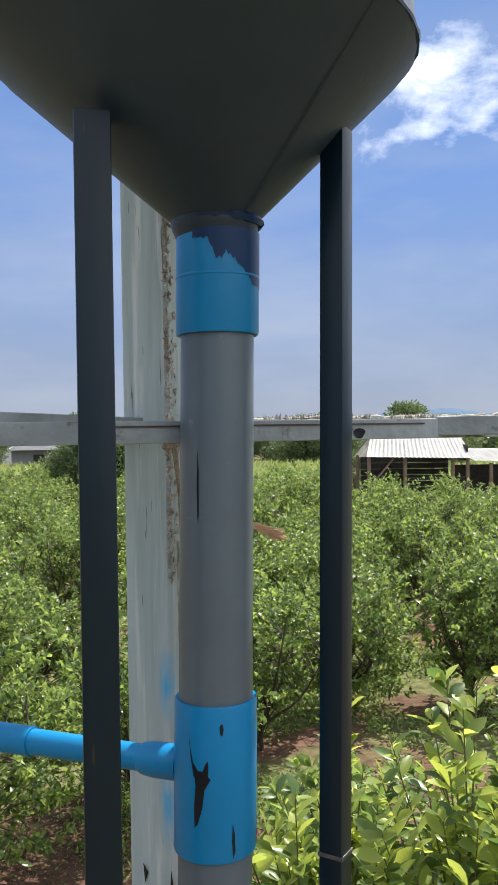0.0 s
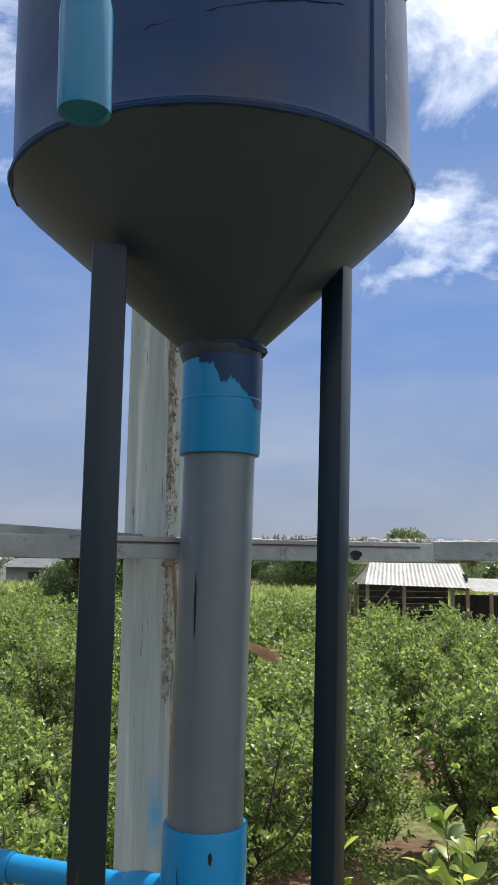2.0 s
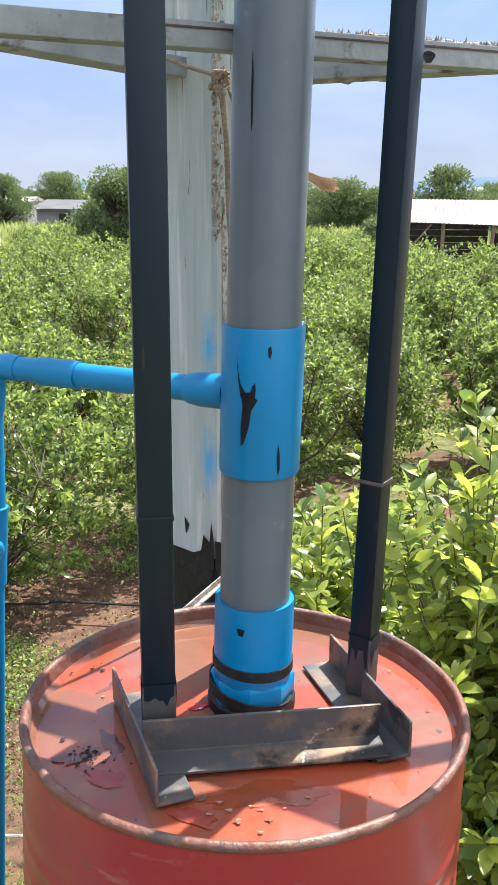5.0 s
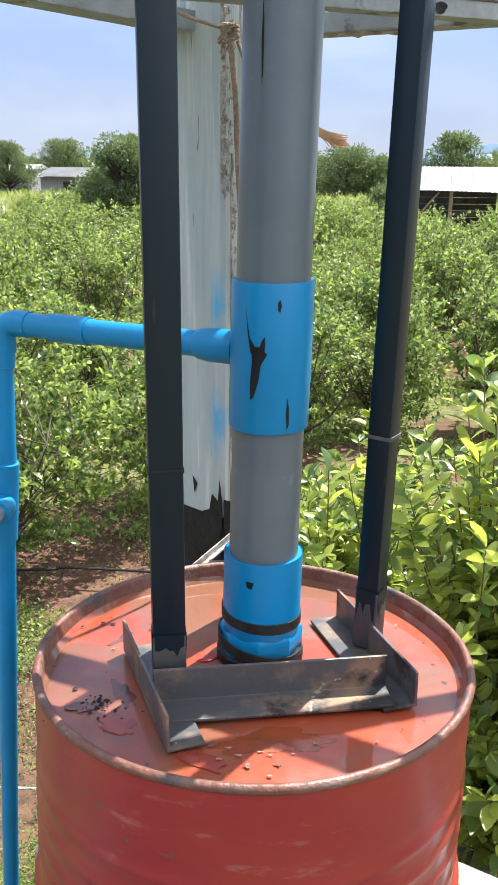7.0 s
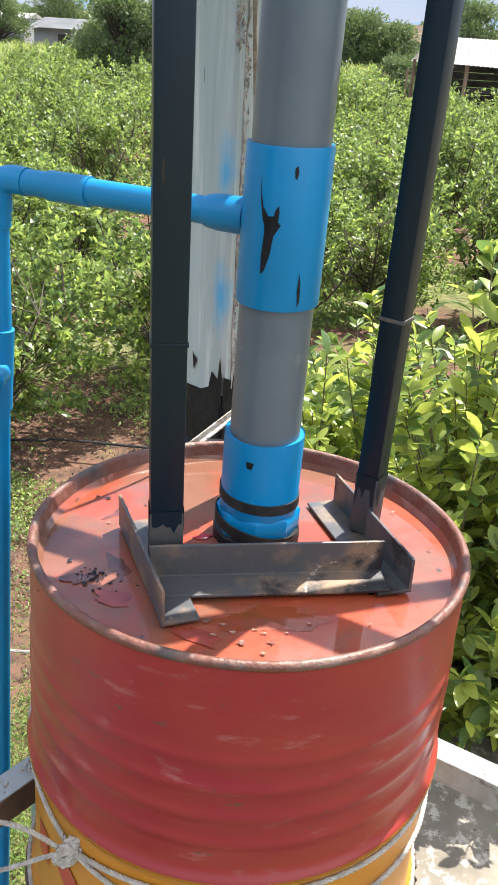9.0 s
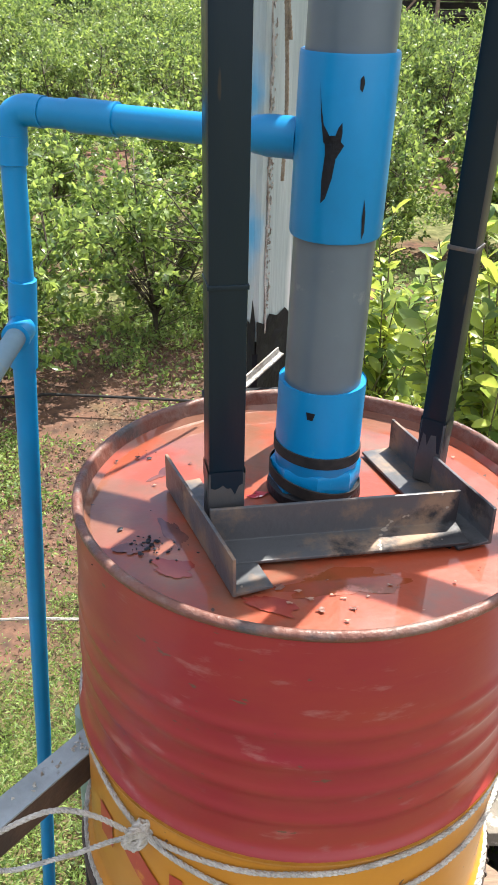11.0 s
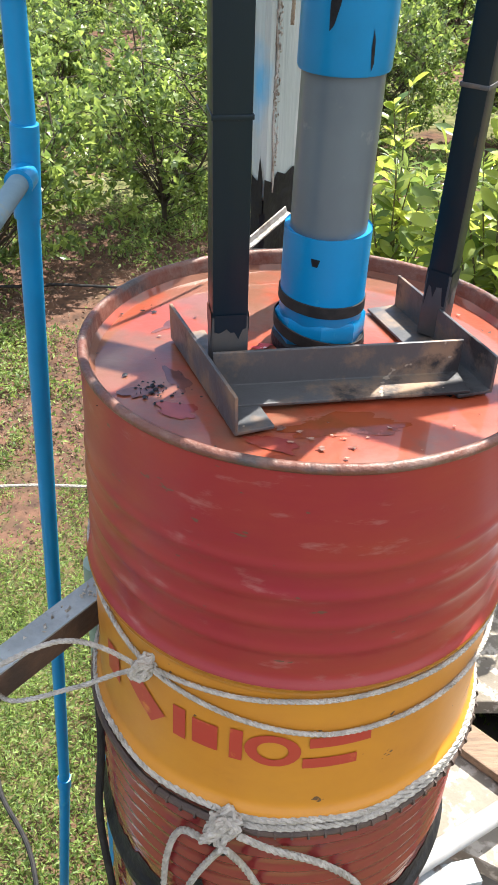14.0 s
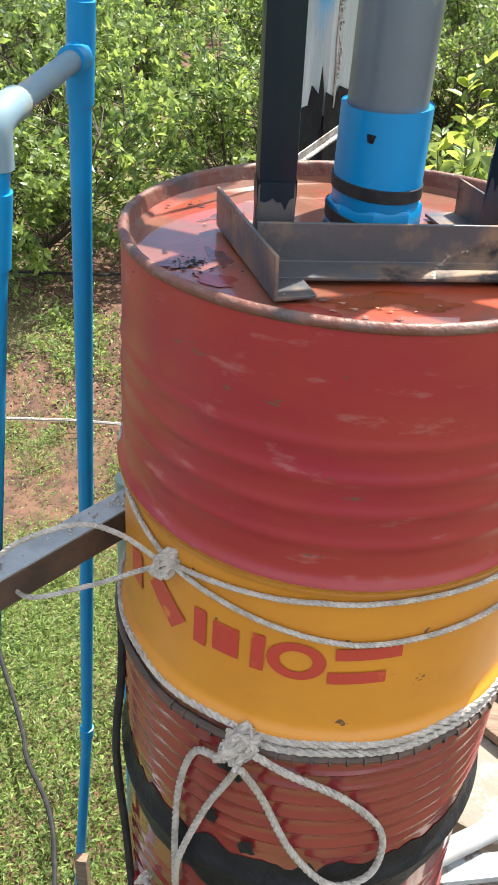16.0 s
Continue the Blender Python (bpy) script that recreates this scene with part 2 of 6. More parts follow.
def spray(m, heights):
    """Two soft smears of blue paint on the post, at these heights."""
    n, l = m.node_tree.nodes, m.node_tree.links
    b = n["Principled BSDF"]
    src = b.inputs["Base Color"].links[0].from_socket
    co = n.new("ShaderNodeTexCoord")
    for z in heights:
        d = n.new("ShaderNodeVectorMath")
        d.operation = "SUBTRACT"
        d.inputs[1].default_value = (-0.012, -0.024, z)
        sc = n.new("ShaderNodeVectorMath")
        sc.operation = "MULTIPLY"
        sc.inputs[1].default_value = (50, 50, 16)
        ln = n.new("ShaderNodeVectorMath")
        ln.operation = "LENGTH"
        nz = n.new("ShaderNodeTexNoise")
        nz.inputs["Scale"].default_value = 30
        ad = n.new("ShaderNodeMath")
        mr = n.new("ShaderNodeMapRange")
        mr.inputs["From Min"].default_value, mr.inputs["From Max"].default_value = 1.6, 0.6
        mr.inputs["To Max"].default_value = 0.9
        x = n.new("ShaderNodeMix")
        x.data_type = "RGBA"
        x.inputs["B"].default_value = (0.06, 0.35, 0.60, 1)
        l.new(co.outputs["Object"], d.inputs[0])
        l.new(d.outputs["Vector"], sc.inputs[0])
        l.new(sc.outputs["Vector"], ln.inputs[0])
        l.new(co.outputs["Object"], nz.inputs["Vector"])
        l.new(ln.outputs["Value"], ad.inputs[0])
        l.new(nz.outputs["Fac"], ad.inputs[1])
        l.new(ad.outputs["Value"], mr.inputs["Value"])
        l.new(mr.outputs["Result"], x.inputs["Factor"])
        l.new(src, x.inputs["A"])
        src = x.outputs["Result"]
    l.new(src, b.inputs["Base Color"])


spray(M_POST, (2.41, 2.22))
M_CRUST = mat("crumbling_mortar", (0.46, 0.44, 0.40), 0.9, col2=(0.22, 0.18, 0.14), scale=40, bump=0.8, bscale=90)
M_WHITE = mat("white_beam_paint", (0.31, 0.35, 0.37), 0.6, col2=(0.21, 0.235, 0.245), scale=12, col3=(0.09, 0.07, 0.058), scale3=22, lo3=0.56, hi3=0.66, bump=0.3, bscale=50)
M_BROWN = mat("rusted_angle", (0.045, 0.032, 0.028), 0.6, col2=(0.09, 0.055, 0.04), scale=20, bump=0.3, bscale=60)
M_ROPE = mat("grey_white_rope", (0.42, 0.39, 0.35), 0.85, col2=(0.27, 0.25, 0.22), scale=60, bump=0.5, bscale=250)
M_TWINE = mat("brown_twine", (0.30, 0.24, 0.17), 0.9, col2=(0.2, 0.15, 0.1), scale=80, bump=0.5, bscale=250)
M_CONC = mat("pale_concrete", (0.21, 0.185, 0.15), 0.85, col2=(0.14, 0.12, 0.095), scale=4, col3=(0.40, 0.36, 0.31), scale3=22, lo3=0.52, hi3=0.6, bump=0.5, bscale=40, chips=(0.10, 0.085, 0.07))
M_CONC_D = mat("damp_concrete", (0.175, 0.16, 0.14), 0.8, col2=(0.115, 0.10, 0.085), scale=6, col3=(0.08, 0.065, 0.05), scale3=3, lo3=0.55, hi3=0.7, bump=0.3, bscale=30)
M_WOOD = mat("old_board", (0.22, 0.15, 0.10), 0.8, col2=(0.12, 0.08, 0.055), scale=9, stretch=(1, 8, 8), bump=0.3, bscale=40)
M_GALV = mat("dull_grey_pipe", (0.33, 0.33, 0.33), 0.45, col2=(0.25, 0.25, 0.25), scale=10)
M_BARK = mat("bark", (0.060, 0.044, 0.032), 0.9, col2=(0.035, 0.026, 0.02), scale=20, bump=0.5, bscale=60)
M_ROOF = mat("pale_sheet_roof", (0.56, 0.56, 0.56), 0.45, col2=(0.42, 0.40, 0.38), scale=2.5, col3=(0.24, 0.18, 0.14), scale3=4, lo3=0.58, hi3=0.72, stretch=(2, 0.4, 0.4))
# Near black: the barn's inside shade is put into this colour.
M_SHADEWOOD = mat("shade_dark_timber", (0.028, 0.024, 0.022), 0.9, col2=(0.05, 0.042, 0.036), scale=4)
M_WALL = mat("grey_render", (0.22, 0.23, 0.25), 0.8, col2=(0.17, 0.18, 0.19), scale=0.8)
M_WELD = mat("bright_weld_metal", (0.16, 0.16, 0.17), 0.28, 0.8, col2=(0.05, 0.045, 0.05), scale=60, bump=0.4, bscale=120)
M_DKSTEEL = mat("dark_weathered_steel", (0.050, 0.056, 0.066), 0.5, 0.3, col2=(0.075, 0.07, 0.066), scale=14, bump=0.2, bscale=50)
M_BLUEROOF = mat("blue_sheet_roof", (0.08, 0.25, 0.5), 0.5, col2=(0.06, 0.2, 0.42), scale=1)
M_CONE = mat("dark_undercoat", (0.030, 0.045, 0.062), 0.45, col2=(0.021, 0.034, 0.048), scale=4, bump=0.15, bscale=14, spec=0.3)
# Blue distance haze is put into the hill colour.
M_HILL = mat("far_hill_haze", (0.10, 0.15, 0.22), 1.0, col2=(0.085, 0.13, 0.19), scale=0.01, spec=0.0)
M_LEAF = leaf_mat("shrub_leaf", (0.046, 0.088, 0.025), (0.212, 0.285, 0.070), 0.42, 0.39)
M_LEAF2 = leaf_mat("pale_shrub_leaf", (0.062, 0.115, 0.030), (0.33, 0.385, 0.075), 0.45, 0.38)
M_TREE = leaf_mat("tree_leaf", (0.045, 0.075, 0.025), (0.10, 0.145, 0.05), 0.32, 0.5)
M_WEED = leaf_mat("weed_leaf", (0.06, 0.11, 0.028), (0.225, 0.305, 0.080), 0.42, 0.5)
M_CROP = leaf_mat("crop_leaf", (0.105, 0.15, 0.034), (0.215, 0.26, 0.075), 0.4, 0.5)
M_DRY = mat("dry_leaf", (0.13, 0.08, 0.052), 0.8, island=0.6)
M_STRAW = mat("pale_straw", (0.21, 0.165, 0.115), 0.85, island=0.5)
M_SHOOT = mat("green_brown_shoot", (0.13, 0.12, 0.05), 0.7, col2=(0.09, 0.07, 0.04), scale=30)


def ground_mat():
    m = mat("ground", (0.135, 0.074, 0.051), 0.95, col2=(0.058, 0.038, 0.030), scale=11, bump=0.8, bscale=14, spec=0.1)
    n, l = m.node_tree.nodes, m.node_tree.links
    b = n["Principled BSDF"]
    src = b.inputs["Base Color"].links[0].from_socket
    co = n.new("ShaderNodeTexCoord")
    big = n.new("ShaderNodeTexNoise")
    big.inputs["Scale"].default_value, big.inputs["Detail"].default_value = 0.55, 8
    l.new(co.outputs["Object"], big.inputs["Vector"])
    r = n.new("ShaderNodeMapRange")
    r.inputs["From Min"].default_value, r.inputs["From Max"].default_value = 0.42, 0.53
    sep = n.new("ShaderNodeSeparateXYZ")
    off, far, strip, less = [n.new("ShaderNodeMath") for k in range(4)]
    off.operation, far.operation, strip.operation, less.operation = "SUBTRACT", "ABSOLUTE", "LESS_THAN", "MULTIPLY_ADD"
    off.inputs[1].default_value, strip.inputs[1].default_value, less.inputs[1].default_value = 4.8, 1.5, -0.13
    l.new(co.outputs["Object"], sep.inputs["Vector"])
    l.new(sep.outputs["Y"], off.inputs[0])
    l.new(off.outputs["Value"], far.inputs[0])
    l.new(far.outputs["Value"], strip.inputs[0])
    l.new(strip.outputs["Value"], less.inputs[0])
    l.new(big.outputs["Fac"], less.inputs[2])
    l.new(less.outputs["Value"], r.inputs["Value"])
    fine = n.new("ShaderNodeTexNoise")
    fine.inputs["Scale"].default_value, fine.inputs["Detail"].default_value = 9, 8
    l.new(co.outputs["Object"], fine.inputs["Vector"])
    gr = n.new("ShaderNodeValToRGB")
    gr.color_ramp.elements[0].position, gr.color_ramp.elements[1].position = 0.35, 0.7
    gr.color_ramp.elements[0].color, gr.color_ramp.elements[1].color = (0.065, 0.075, 0.028, 1), (0.17, 0.165, 0.075, 1)
    l.new(fine.outputs["Fac"], gr.inputs["Fac"])
    x = n.new("ShaderNodeMix")
    x.data_type = "RGBA"
    l.new(r.outputs["Result"], x.inputs["Factor"])
    l.new(src, x.inputs["A"])
    l.new(gr.outputs["Color"], x.inputs["B"])
    l.new(x.outputs["Result"], b.inputs["Base Color"])
    return m


M_GROUND = ground_mat()

# ---- builders ----
BASE = {}


def thing(name, at, label, category, group="", kind=""):
    ob = new(name)
    ob.location = at
    ob.empty_display_size = 0.05
    BASE[ob] = Vector(at)
    return tagged(ob, label, category, group, kind)


def part(name, bm, material, parent=None, label="", smooth=True):
    me = bpy.data.meshes.new(name)
    base = BASE.get(parent, Vector((0, 0, 0)))
    bm.transform(Matrix.Translation(-base))
    bmesh.ops.recalc_face_normals(bm, faces=bm.faces)
    if smooth:
        for f in bm.faces:
            f.smooth = True
        for e in bm.edges:
            if len(e.link_faces) == 2 and e.calc_face_angle(0) > 0.6:
                e.smooth = False
    bm.to_mesh(me)
    bm.free()
    me.materials.append(material)
    ob = new(name, me)
    if parent:
        ob.parent = parent
        BASE[ob] = base
    else:
        BASE[ob] = Vector((0, 0, 0))
    if label:
        tagged(ob, label)
    return ob


def raw(name, verts, faces, material, parent=None, smooth=False):
    me = bpy.data.meshes.new(name)
    base = BASE.get(parent, Vector((0, 0, 0)))
    v = np.asarray(verts, float) - np.array(base)
    me.from_pydata(v.tolist(), [], faces)
    me.materials.append(material)
    if smooth:
        me.polygons.foreach_set("use_smooth", [True] * len(me.polygons))
    ob = new(name, me)
    if parent:
        ob.parent = parent
    BASE[ob] = base
    return ob


def lathe(profile, segs=48, axis=None, wob=0.0, cap=True):
    """A turned form from (radius, z) pairs; axis(z) gives the centre."""
    bm = bmesh.new()
    rings = []
    for r, z in profile:
        cx, cy = axis(z) if axis else (0, 0)
        ring = []
        for k in range(segs):
            a = 2 * math.pi * k / segs
            rr = r * (1 + wob * noise.noise((3 * math.cos(a), 3 * math.sin(a), z * 6)))
            ring.append(bm.verts.new((cx + rr * math.cos(a), cy + rr * math.sin(a), z)))
        rings.append(ring)
    for a, b in zip(rings, rings[1:]):
        for k in range(segs):
            bm.faces.new((a[k], a[(k + 1) % segs], b[(k + 1) % segs], b[k]))
    if cap:
        bm.faces.new(rings[0])
        bm.faces.new(rings[-1])
    return bm


def tube(path, radius, segs=12, cap=True, inner=0.0):
    """A round bar along a path of points; radius may be a list."""
    bm = bmesh.new()
    pts = [Vector(p) for p in path]
    rad = radius if isinstance(radius, (list, tuple)) else [radius] * len(pts)
    up = None
    rings = []
    for i, p in enumerate(pts):
        d = (pts[min(i + 1, len(pts) - 1)] - pts[max(i - 1, 0)]).normalized()
        if up is None:
            up = d.orthogonal().normalized()
        up = (up - d * up.dot(d)).normalized()
        side = d.cross(up)
        rings.append([bm.verts.new(p + rad[i] * (math.cos(2 * math.pi * k / segs) * up + math.sin(2 * math.pi * k / segs) * side)) for k in range(segs)])
    for a, b in zip(rings, rings[1:]):
        for k in range(segs):
            bm.faces.new((a[k], a[(k + 1) % segs], b[(k + 1) % segs], b[k]))
    if cap:
        bm.faces.new(rings[0])
        bm.faces.new(rings[-1])
    return bm


def join(*bms):
    out = bmesh.new()
    for b in bms:
        me = bpy.data.meshes.new("tmp")
        b.to_mesh(me)
        b.free()
        out.from_mesh(me)
        bpy.data.meshes.remove(me)
    return out


def bevel(bm, w, segs=2):
    bmesh.ops.bevel(bm, geom=[e for e in bm.edges if len(e.link_faces) == 2 and e.calc_face_angle(0) > 0.5], offset=w, segments=segs, profile=0.6, affect="EDGES")
    return bm


def prism(section, a, b, up=(0, 0, 1), bev=0.0):
    """A bar of the given (side, up) section from a to b."""
    a, b = Vector(a), Vector(b)
    d = (b - a).normalized()
    side = d.cross(Vector(up)).normalized()
    u = side.cross(d)
    bm = bmesh.new()
    r = [[bm.verts.new(p + side * s + u * t) for s, t in section] for p in (a, b)]
    n = len(section)
    for k in range(n):
        bm.faces.new((r[0][k], r[0][(k + 1) % n], r[1][(k + 1) % n], r[1][k]))
    bm.faces.new(r[0])
    bm.faces.new(r[1])
    bmesh.ops.recalc_face_normals(bm, faces=bm.faces)
    if bev:
        bevel(bm, bev)
    return bm


def rect(w, h, s0=None, u0=None):
    s0 = -w / 2 if s0 is None else s0
    u0 = -h / 2 if u0 is None else u0
    return [(s0, u0), (s0 + w, u0), (s0 + w, u0 + h), (s0, u0 + h)]


def ell(w, h, t, s=1):
    """An L section: foot of width w to side s, upright of height h."""
    return [(0, 0), (s * w, 0), (s * w, t), (s * t, t), (s * t, h), (0, h)]


def curve_pts(ctrl, n=8):
    """A smooth line through control points."""
    c = [Vector(p) for p in ctrl]
    c = [c[0] * 2 - c[1]] + c + [c[-1] * 2 - c[-2]]
    out = []
    for i in range(1, len(c) - 2):
        for k in range(n):
            t = k / n
            p0, p1, p2, p3 = c[i - 1:i + 3]
            out.append(0.5 * (2 * p1 + (p2 - p0) * t + (2 * p0 - 5 * p1 + 4 * p2 - p3) * t * t + (3 * p1 - p0 - 3 * p2 + p3) * t ** 3))
    out.append(c[-2])
    return out


# ---- the rig: drums, pipe, legs, hopper ----
LEAN_X = 0.018
DX, DY, LID = -0.049, 1.039, 1.998


def drum_axis(z):
    return DX + (z - 2.0) * LEAN_X, DY + (z - 2.0) * 0.0635


def lid_z(x, y):
    """The lid leans with its drum."""
    return LID - 0.045 * (y - DY)


def tip(bm):
    for v in bm.verts:
        v.co.z -= 0.045 * (v.co.y - DY)
    return bm


def pipe_axis(z):
    return -0.0415 + (z - 2.02) * 0.018, 1.066 + (z - 2.02) * 0.035


RB = 0.279


def drum_profile(top, bottom):
    """Outer wall from bottom to top with rolled hoops and shallow rings."""
    out = []
    height = top - bottom
    n = 220
    for k in range(n + 1):
        z = bottom + height * k / n
        u = (top - z) / height
        r = RB
        for h in (0.345, 0.63):
            r += 0.009 * math.exp(-((u - h) / 0.012) ** 2)
        for lo, hi in ((0.12, 0.31), (0.655, 0.93)):
            if lo < u < hi:
                w = min(1, (u - lo) / 0.03, (hi - u) / 0.03)
                q = (u - lo) / (0.046 if hi < 0.5 else 0.036)
                q -= math.floor(q)
                r += (0.0029 if hi < 0.5 else 0.0045) * w * math.exp(-((q - 0.5) / (0.19 if hi < 0.5 else 0.17)) ** 2)
        out.append((r, z))
    return out


def drum_wall(prof, z0, z1):
    pts = [(r, z) for r, z in prof if z0 - 1e-6 <= z <= z1 + 1e-6]
    return lathe(pts, 96, drum_axis, cap=False)


D1T, D1B, D2B = 2.018, 1.195, 0.36
def tip_top(bm):
    """Blend the lean of the lid into the top of the wall."""
    for v in bm.verts:
        v.co.z -= 0.045 * (v.co.y - DY) * max(0.0, min(1.0, (v.co.z - 1.75) / 0.25))
    return bm


upper = thing("steel_drum", (*drum_axis(D1B), D1B), "red steel drum with yellow band, wet rusty lid and ropes", "drum", "stacked drums")
p1 = drum_profile(D1T, D1B)
part("red_upper_wall", tip_top(drum_wall(p1, 1.732, D1T)), M_RED, upper, "dull red painted upper wall with faint rings")
part("yellow_band", drum_wall(p1, 1.488, 1.740), M_YEL, upper, "yellow painted band")
part("red_lower_wall", drum_wall(p1, D1B, 1.496), M_MAROON, upper, "dark red ringed lower wall")
part("lid", tip(lathe([(0.0005, LID), (0.10, LID + 0.0005), (0.20, LID), (0.262, LID - 0.002), (0.269, LID + 0.006)], 96, drum_axis, cap=False)), M_LID, upper, "wet orange-red lid with rust stains")
rim_prof = [(0.268, LID)] + [(0.2765 + 0.0058 * math.cos(a), D1T + 0.0058 * math.sin(a)) for a in [math.pi - k * math.pi * 1.35 / 8 for k in range(9)]]
part("rolled_rim", tip(lathe(rim_prof, 120, drum_axis, wob=0.004, cap=False)), M_RUST, upper, "worn rusty rolled rim")

def ragged(bm, z_top, z_bot):
    for v in bm.verts:
        a = math.atan2(v.co.y - DY, v.co.x - DX)
        j = noise.noise((a * 9, 0, 3)) + 0.6 * noise.noise((a * 30, 1, 3))
        if v.co.z > z_top - 0.013:
            v.co.z += 0.022 * j
        elif v.co.z < z_bot + 0.012:
            v.co.z -= 0.02 * j
    return bm


lower = thing("steel_drum", (*drum_axis(D2B), D2B), "red steel drum with black tar along its welded top edge", "drum", "stacked drums")
p2 = drum_profile(D1B, D2B)
part("red_upper_wall", drum_wall(p2, 0.90, D1B), M_MAROON, lower, "red ringed wall")
part("yellow_band", drum_wall(p2, 0.66, 0.908), M_YEL, lower, "yellow painted band")
part("red_lower_wall", drum_wall(p2, D2B, 0.668), M_MAROON, lower, "red ringed lower wall")
part("bottom", lathe([(0.001, D2B + 0.01), (RB, D2B)], 64, drum_axis, cap=False), M_RED, lower)
part("tar_band", ragged(lathe([(RB + 0.0005, 1.135), (RB + 0.002, 1.145), (RB + 0.003, 1.172), (RB + 0.007, 1.182), (RB + 0.0115, 1.190), (RB + 0.012, 1.197), (RB + 0.007, 1.206), (RB + 0.003, 1.213), (RB + 0.002, 1.225), (RB + 0.0005, 1.236)], 160, drum_axis, wob=0.004, cap=False), 1.236, 1.135), M_TAR, lower, "black tar over the welded joint")


def on_drum(ang, z, out=0.0):
    a = radians(ang)
    cx, cy = drum_axis(z)
    return Vector((cx + (RB + out) * math.cos(a), cy + (RB + out) * math.sin(a), z))


# plain red marks of the faded print on the yellow band
def glyph(a0, z0, quads, name="print_mark"):
    bm = bmesh.new()
    for q in quads:
        n = 6
        (u0, v0), (u1, v1), (u2, v2), (u3, v3) = q
        rows = []
        for i in range(n + 1):
            t = i / n
            rows.append([bm.verts.new(on_drum(a0 + 1000 * (u0 + (u1 - u0) * t) / 4.8, z0 + v0 + (v1 - v0) * t, 0.0016)),
                         bm.verts.new(on_drum(a0 + 1000 * (u3 + (u2 - u3) * t) / 4.8, z0 + v3 + (v2 - v3) * t, 0.0016))])
        for a, b in zip(rows, rows[1:]):
            bm.faces.new((a[0], b[0], b[1], a[1]))
    part(name, bm, M_LETTER, upper, "faded red printed shape", smooth=False)


def bar_q(u0, v0, u1, v1, w):
    dx, dy = u1 - u0, v1 - v0
    k = w / 2 / math.hypot(dx, dy)
    return ((u0 - dy * k, v0 + dx * k), (u1 - dy * k, v1 + dx * k), (u1 + dy * k, v1 - dx * k), (u0 + dy * k, v0 - dx * k))


def arc_q(cx, cy, rx, ry, a0, a1, w, n=10):
    out = []
    for i in range(n):
        a, b = radians(a0 + (a1 - a0) * i / n), radians(a0 + (a1 - a0) * (i + 1) / n)
        out.append(((cx + rx * math.cos(a), cy + ry * math.sin(a)), (cx + rx * math.cos(b), cy + ry * math.sin(b)),
                    (cx + (rx - w) * math.cos(b), cy + (ry - w * 0.8) * math.sin(b)), (cx + (rx - w) * math.cos(a), cy + (ry - w * 0.8) * math.sin(a))))
    return out


ZB = 1.620
glyph(-78, ZB, [bar_q(-0.034, 0.017, 0.040, 0.021, 0.018), bar_q(-0.040, -0.020, 0.026, -0.017, 0.018)])
glyph(-94, ZB, arc_q(0, 0, 0.034, 0.028, 0, 360, 0.015, 20))
glyph(-107, ZB, [bar_q(0.018, -0.027, 0.018, 0.027, 0.016)])
glyph(-111, ZB, [bar_q(0.014, 0.0, -0.020, 0.0, 0.044)])
glyph(-119, ZB, [bar_q(0, -0.027, 0, 0.027, 0.018)])
glyph(-131, ZB, [bar_q(0.024, -0.02, -0.022, 0.02, 0.036)])
glyph(-146, ZB, [bar_q(0.0, -0.027, 0.0, 0.027, 0.034)])

# ropes
def ring_rope(z, out, tilt=0.0, a0=0.0, a1=360.0, r=0.0042, phase=0.0):
    pts = []
    n = 90
    for k in range(n + 1):
        a = a0 + (a1 - a0) * k / n
        pts.append(on_drum(a, z + tilt * math.sin(radians(a + phase)) + 0.002 * math.sin(a * 0.21), out))
    return pts


def twisted(pts, r, turns=140, strands=3):
    """Laid rope: strands wound round the line."""
    pts = [Vector(p) for p in pts]
    d = [0.0]
    for a, b in zip(pts, pts[1:]):
        d.append(d[-1] + (b - a).length)
    m = max(16, int(d[-1] / (r * 1.1)))
    fine = []
    j = 0
    for k in range(m + 1):
        s = d[-1] * k / m
        while j < len(d) - 2 and d[j + 1] < s:
            j += 1
        t = (s - d[j]) / max(1e-9, d[j + 1] - d[j])
        fine.append((pts[j].lerp(pts[j + 1], min(1, t)), s))
    bms = []
    for q in range(strands):
        line = []
        up = None
        for i, (p, s) in enumerate(fine):
            dd = (fine[min(i + 1, m)][0] - fine[max(i - 1, 0)][0]).normalized()
            if up is None:
                up = dd.orthogonal().normalized()
            up = (up - dd * up.dot(dd)).normalized()
            side = dd.cross(up)
            a = s / (r * 6.2) * 2 * math.pi + 2 * math.pi * q / strands
            line.append(p + 0.44 * r * (math.cos(a) * up + math.sin(a) * side))
        bms.append(tube(line, 0.58 * r, 6))
    return join(*bms)


thin_rope = thing("thin_rope", on_drum(-129, 1.69), "thin grey-white cord wound round the yellow band", "rope")
part("upper_turn", twisted([on_drum(-129 + k * 3.2, 1.690 + 0.026 * min(1, k / 12) + 0.002 * math.sin(k * 0.4), 0.0045) for k in range(90)], 0.0035), M_ROPE, thin_rope)
part("lower_turn", twisted([on_drum(-129 + k * 3.2, 1.690 - 0.032 * min(1, (k / 15) ** 0.8) + 0.002 * math.sin(k * 0.33), 0.0045) for k in range(90)], 0.0035), M_ROPE, thin_rope)
part("rear_turn", twisted([on_drum(-129 - k * 2.0, 1.690 + 0.05 * min(1, k / 20), 0.0045) for k in range(45)], 0.0035), M_ROPE, thin_rope)
kx = on_drum(-129, 1.690, 0.012)


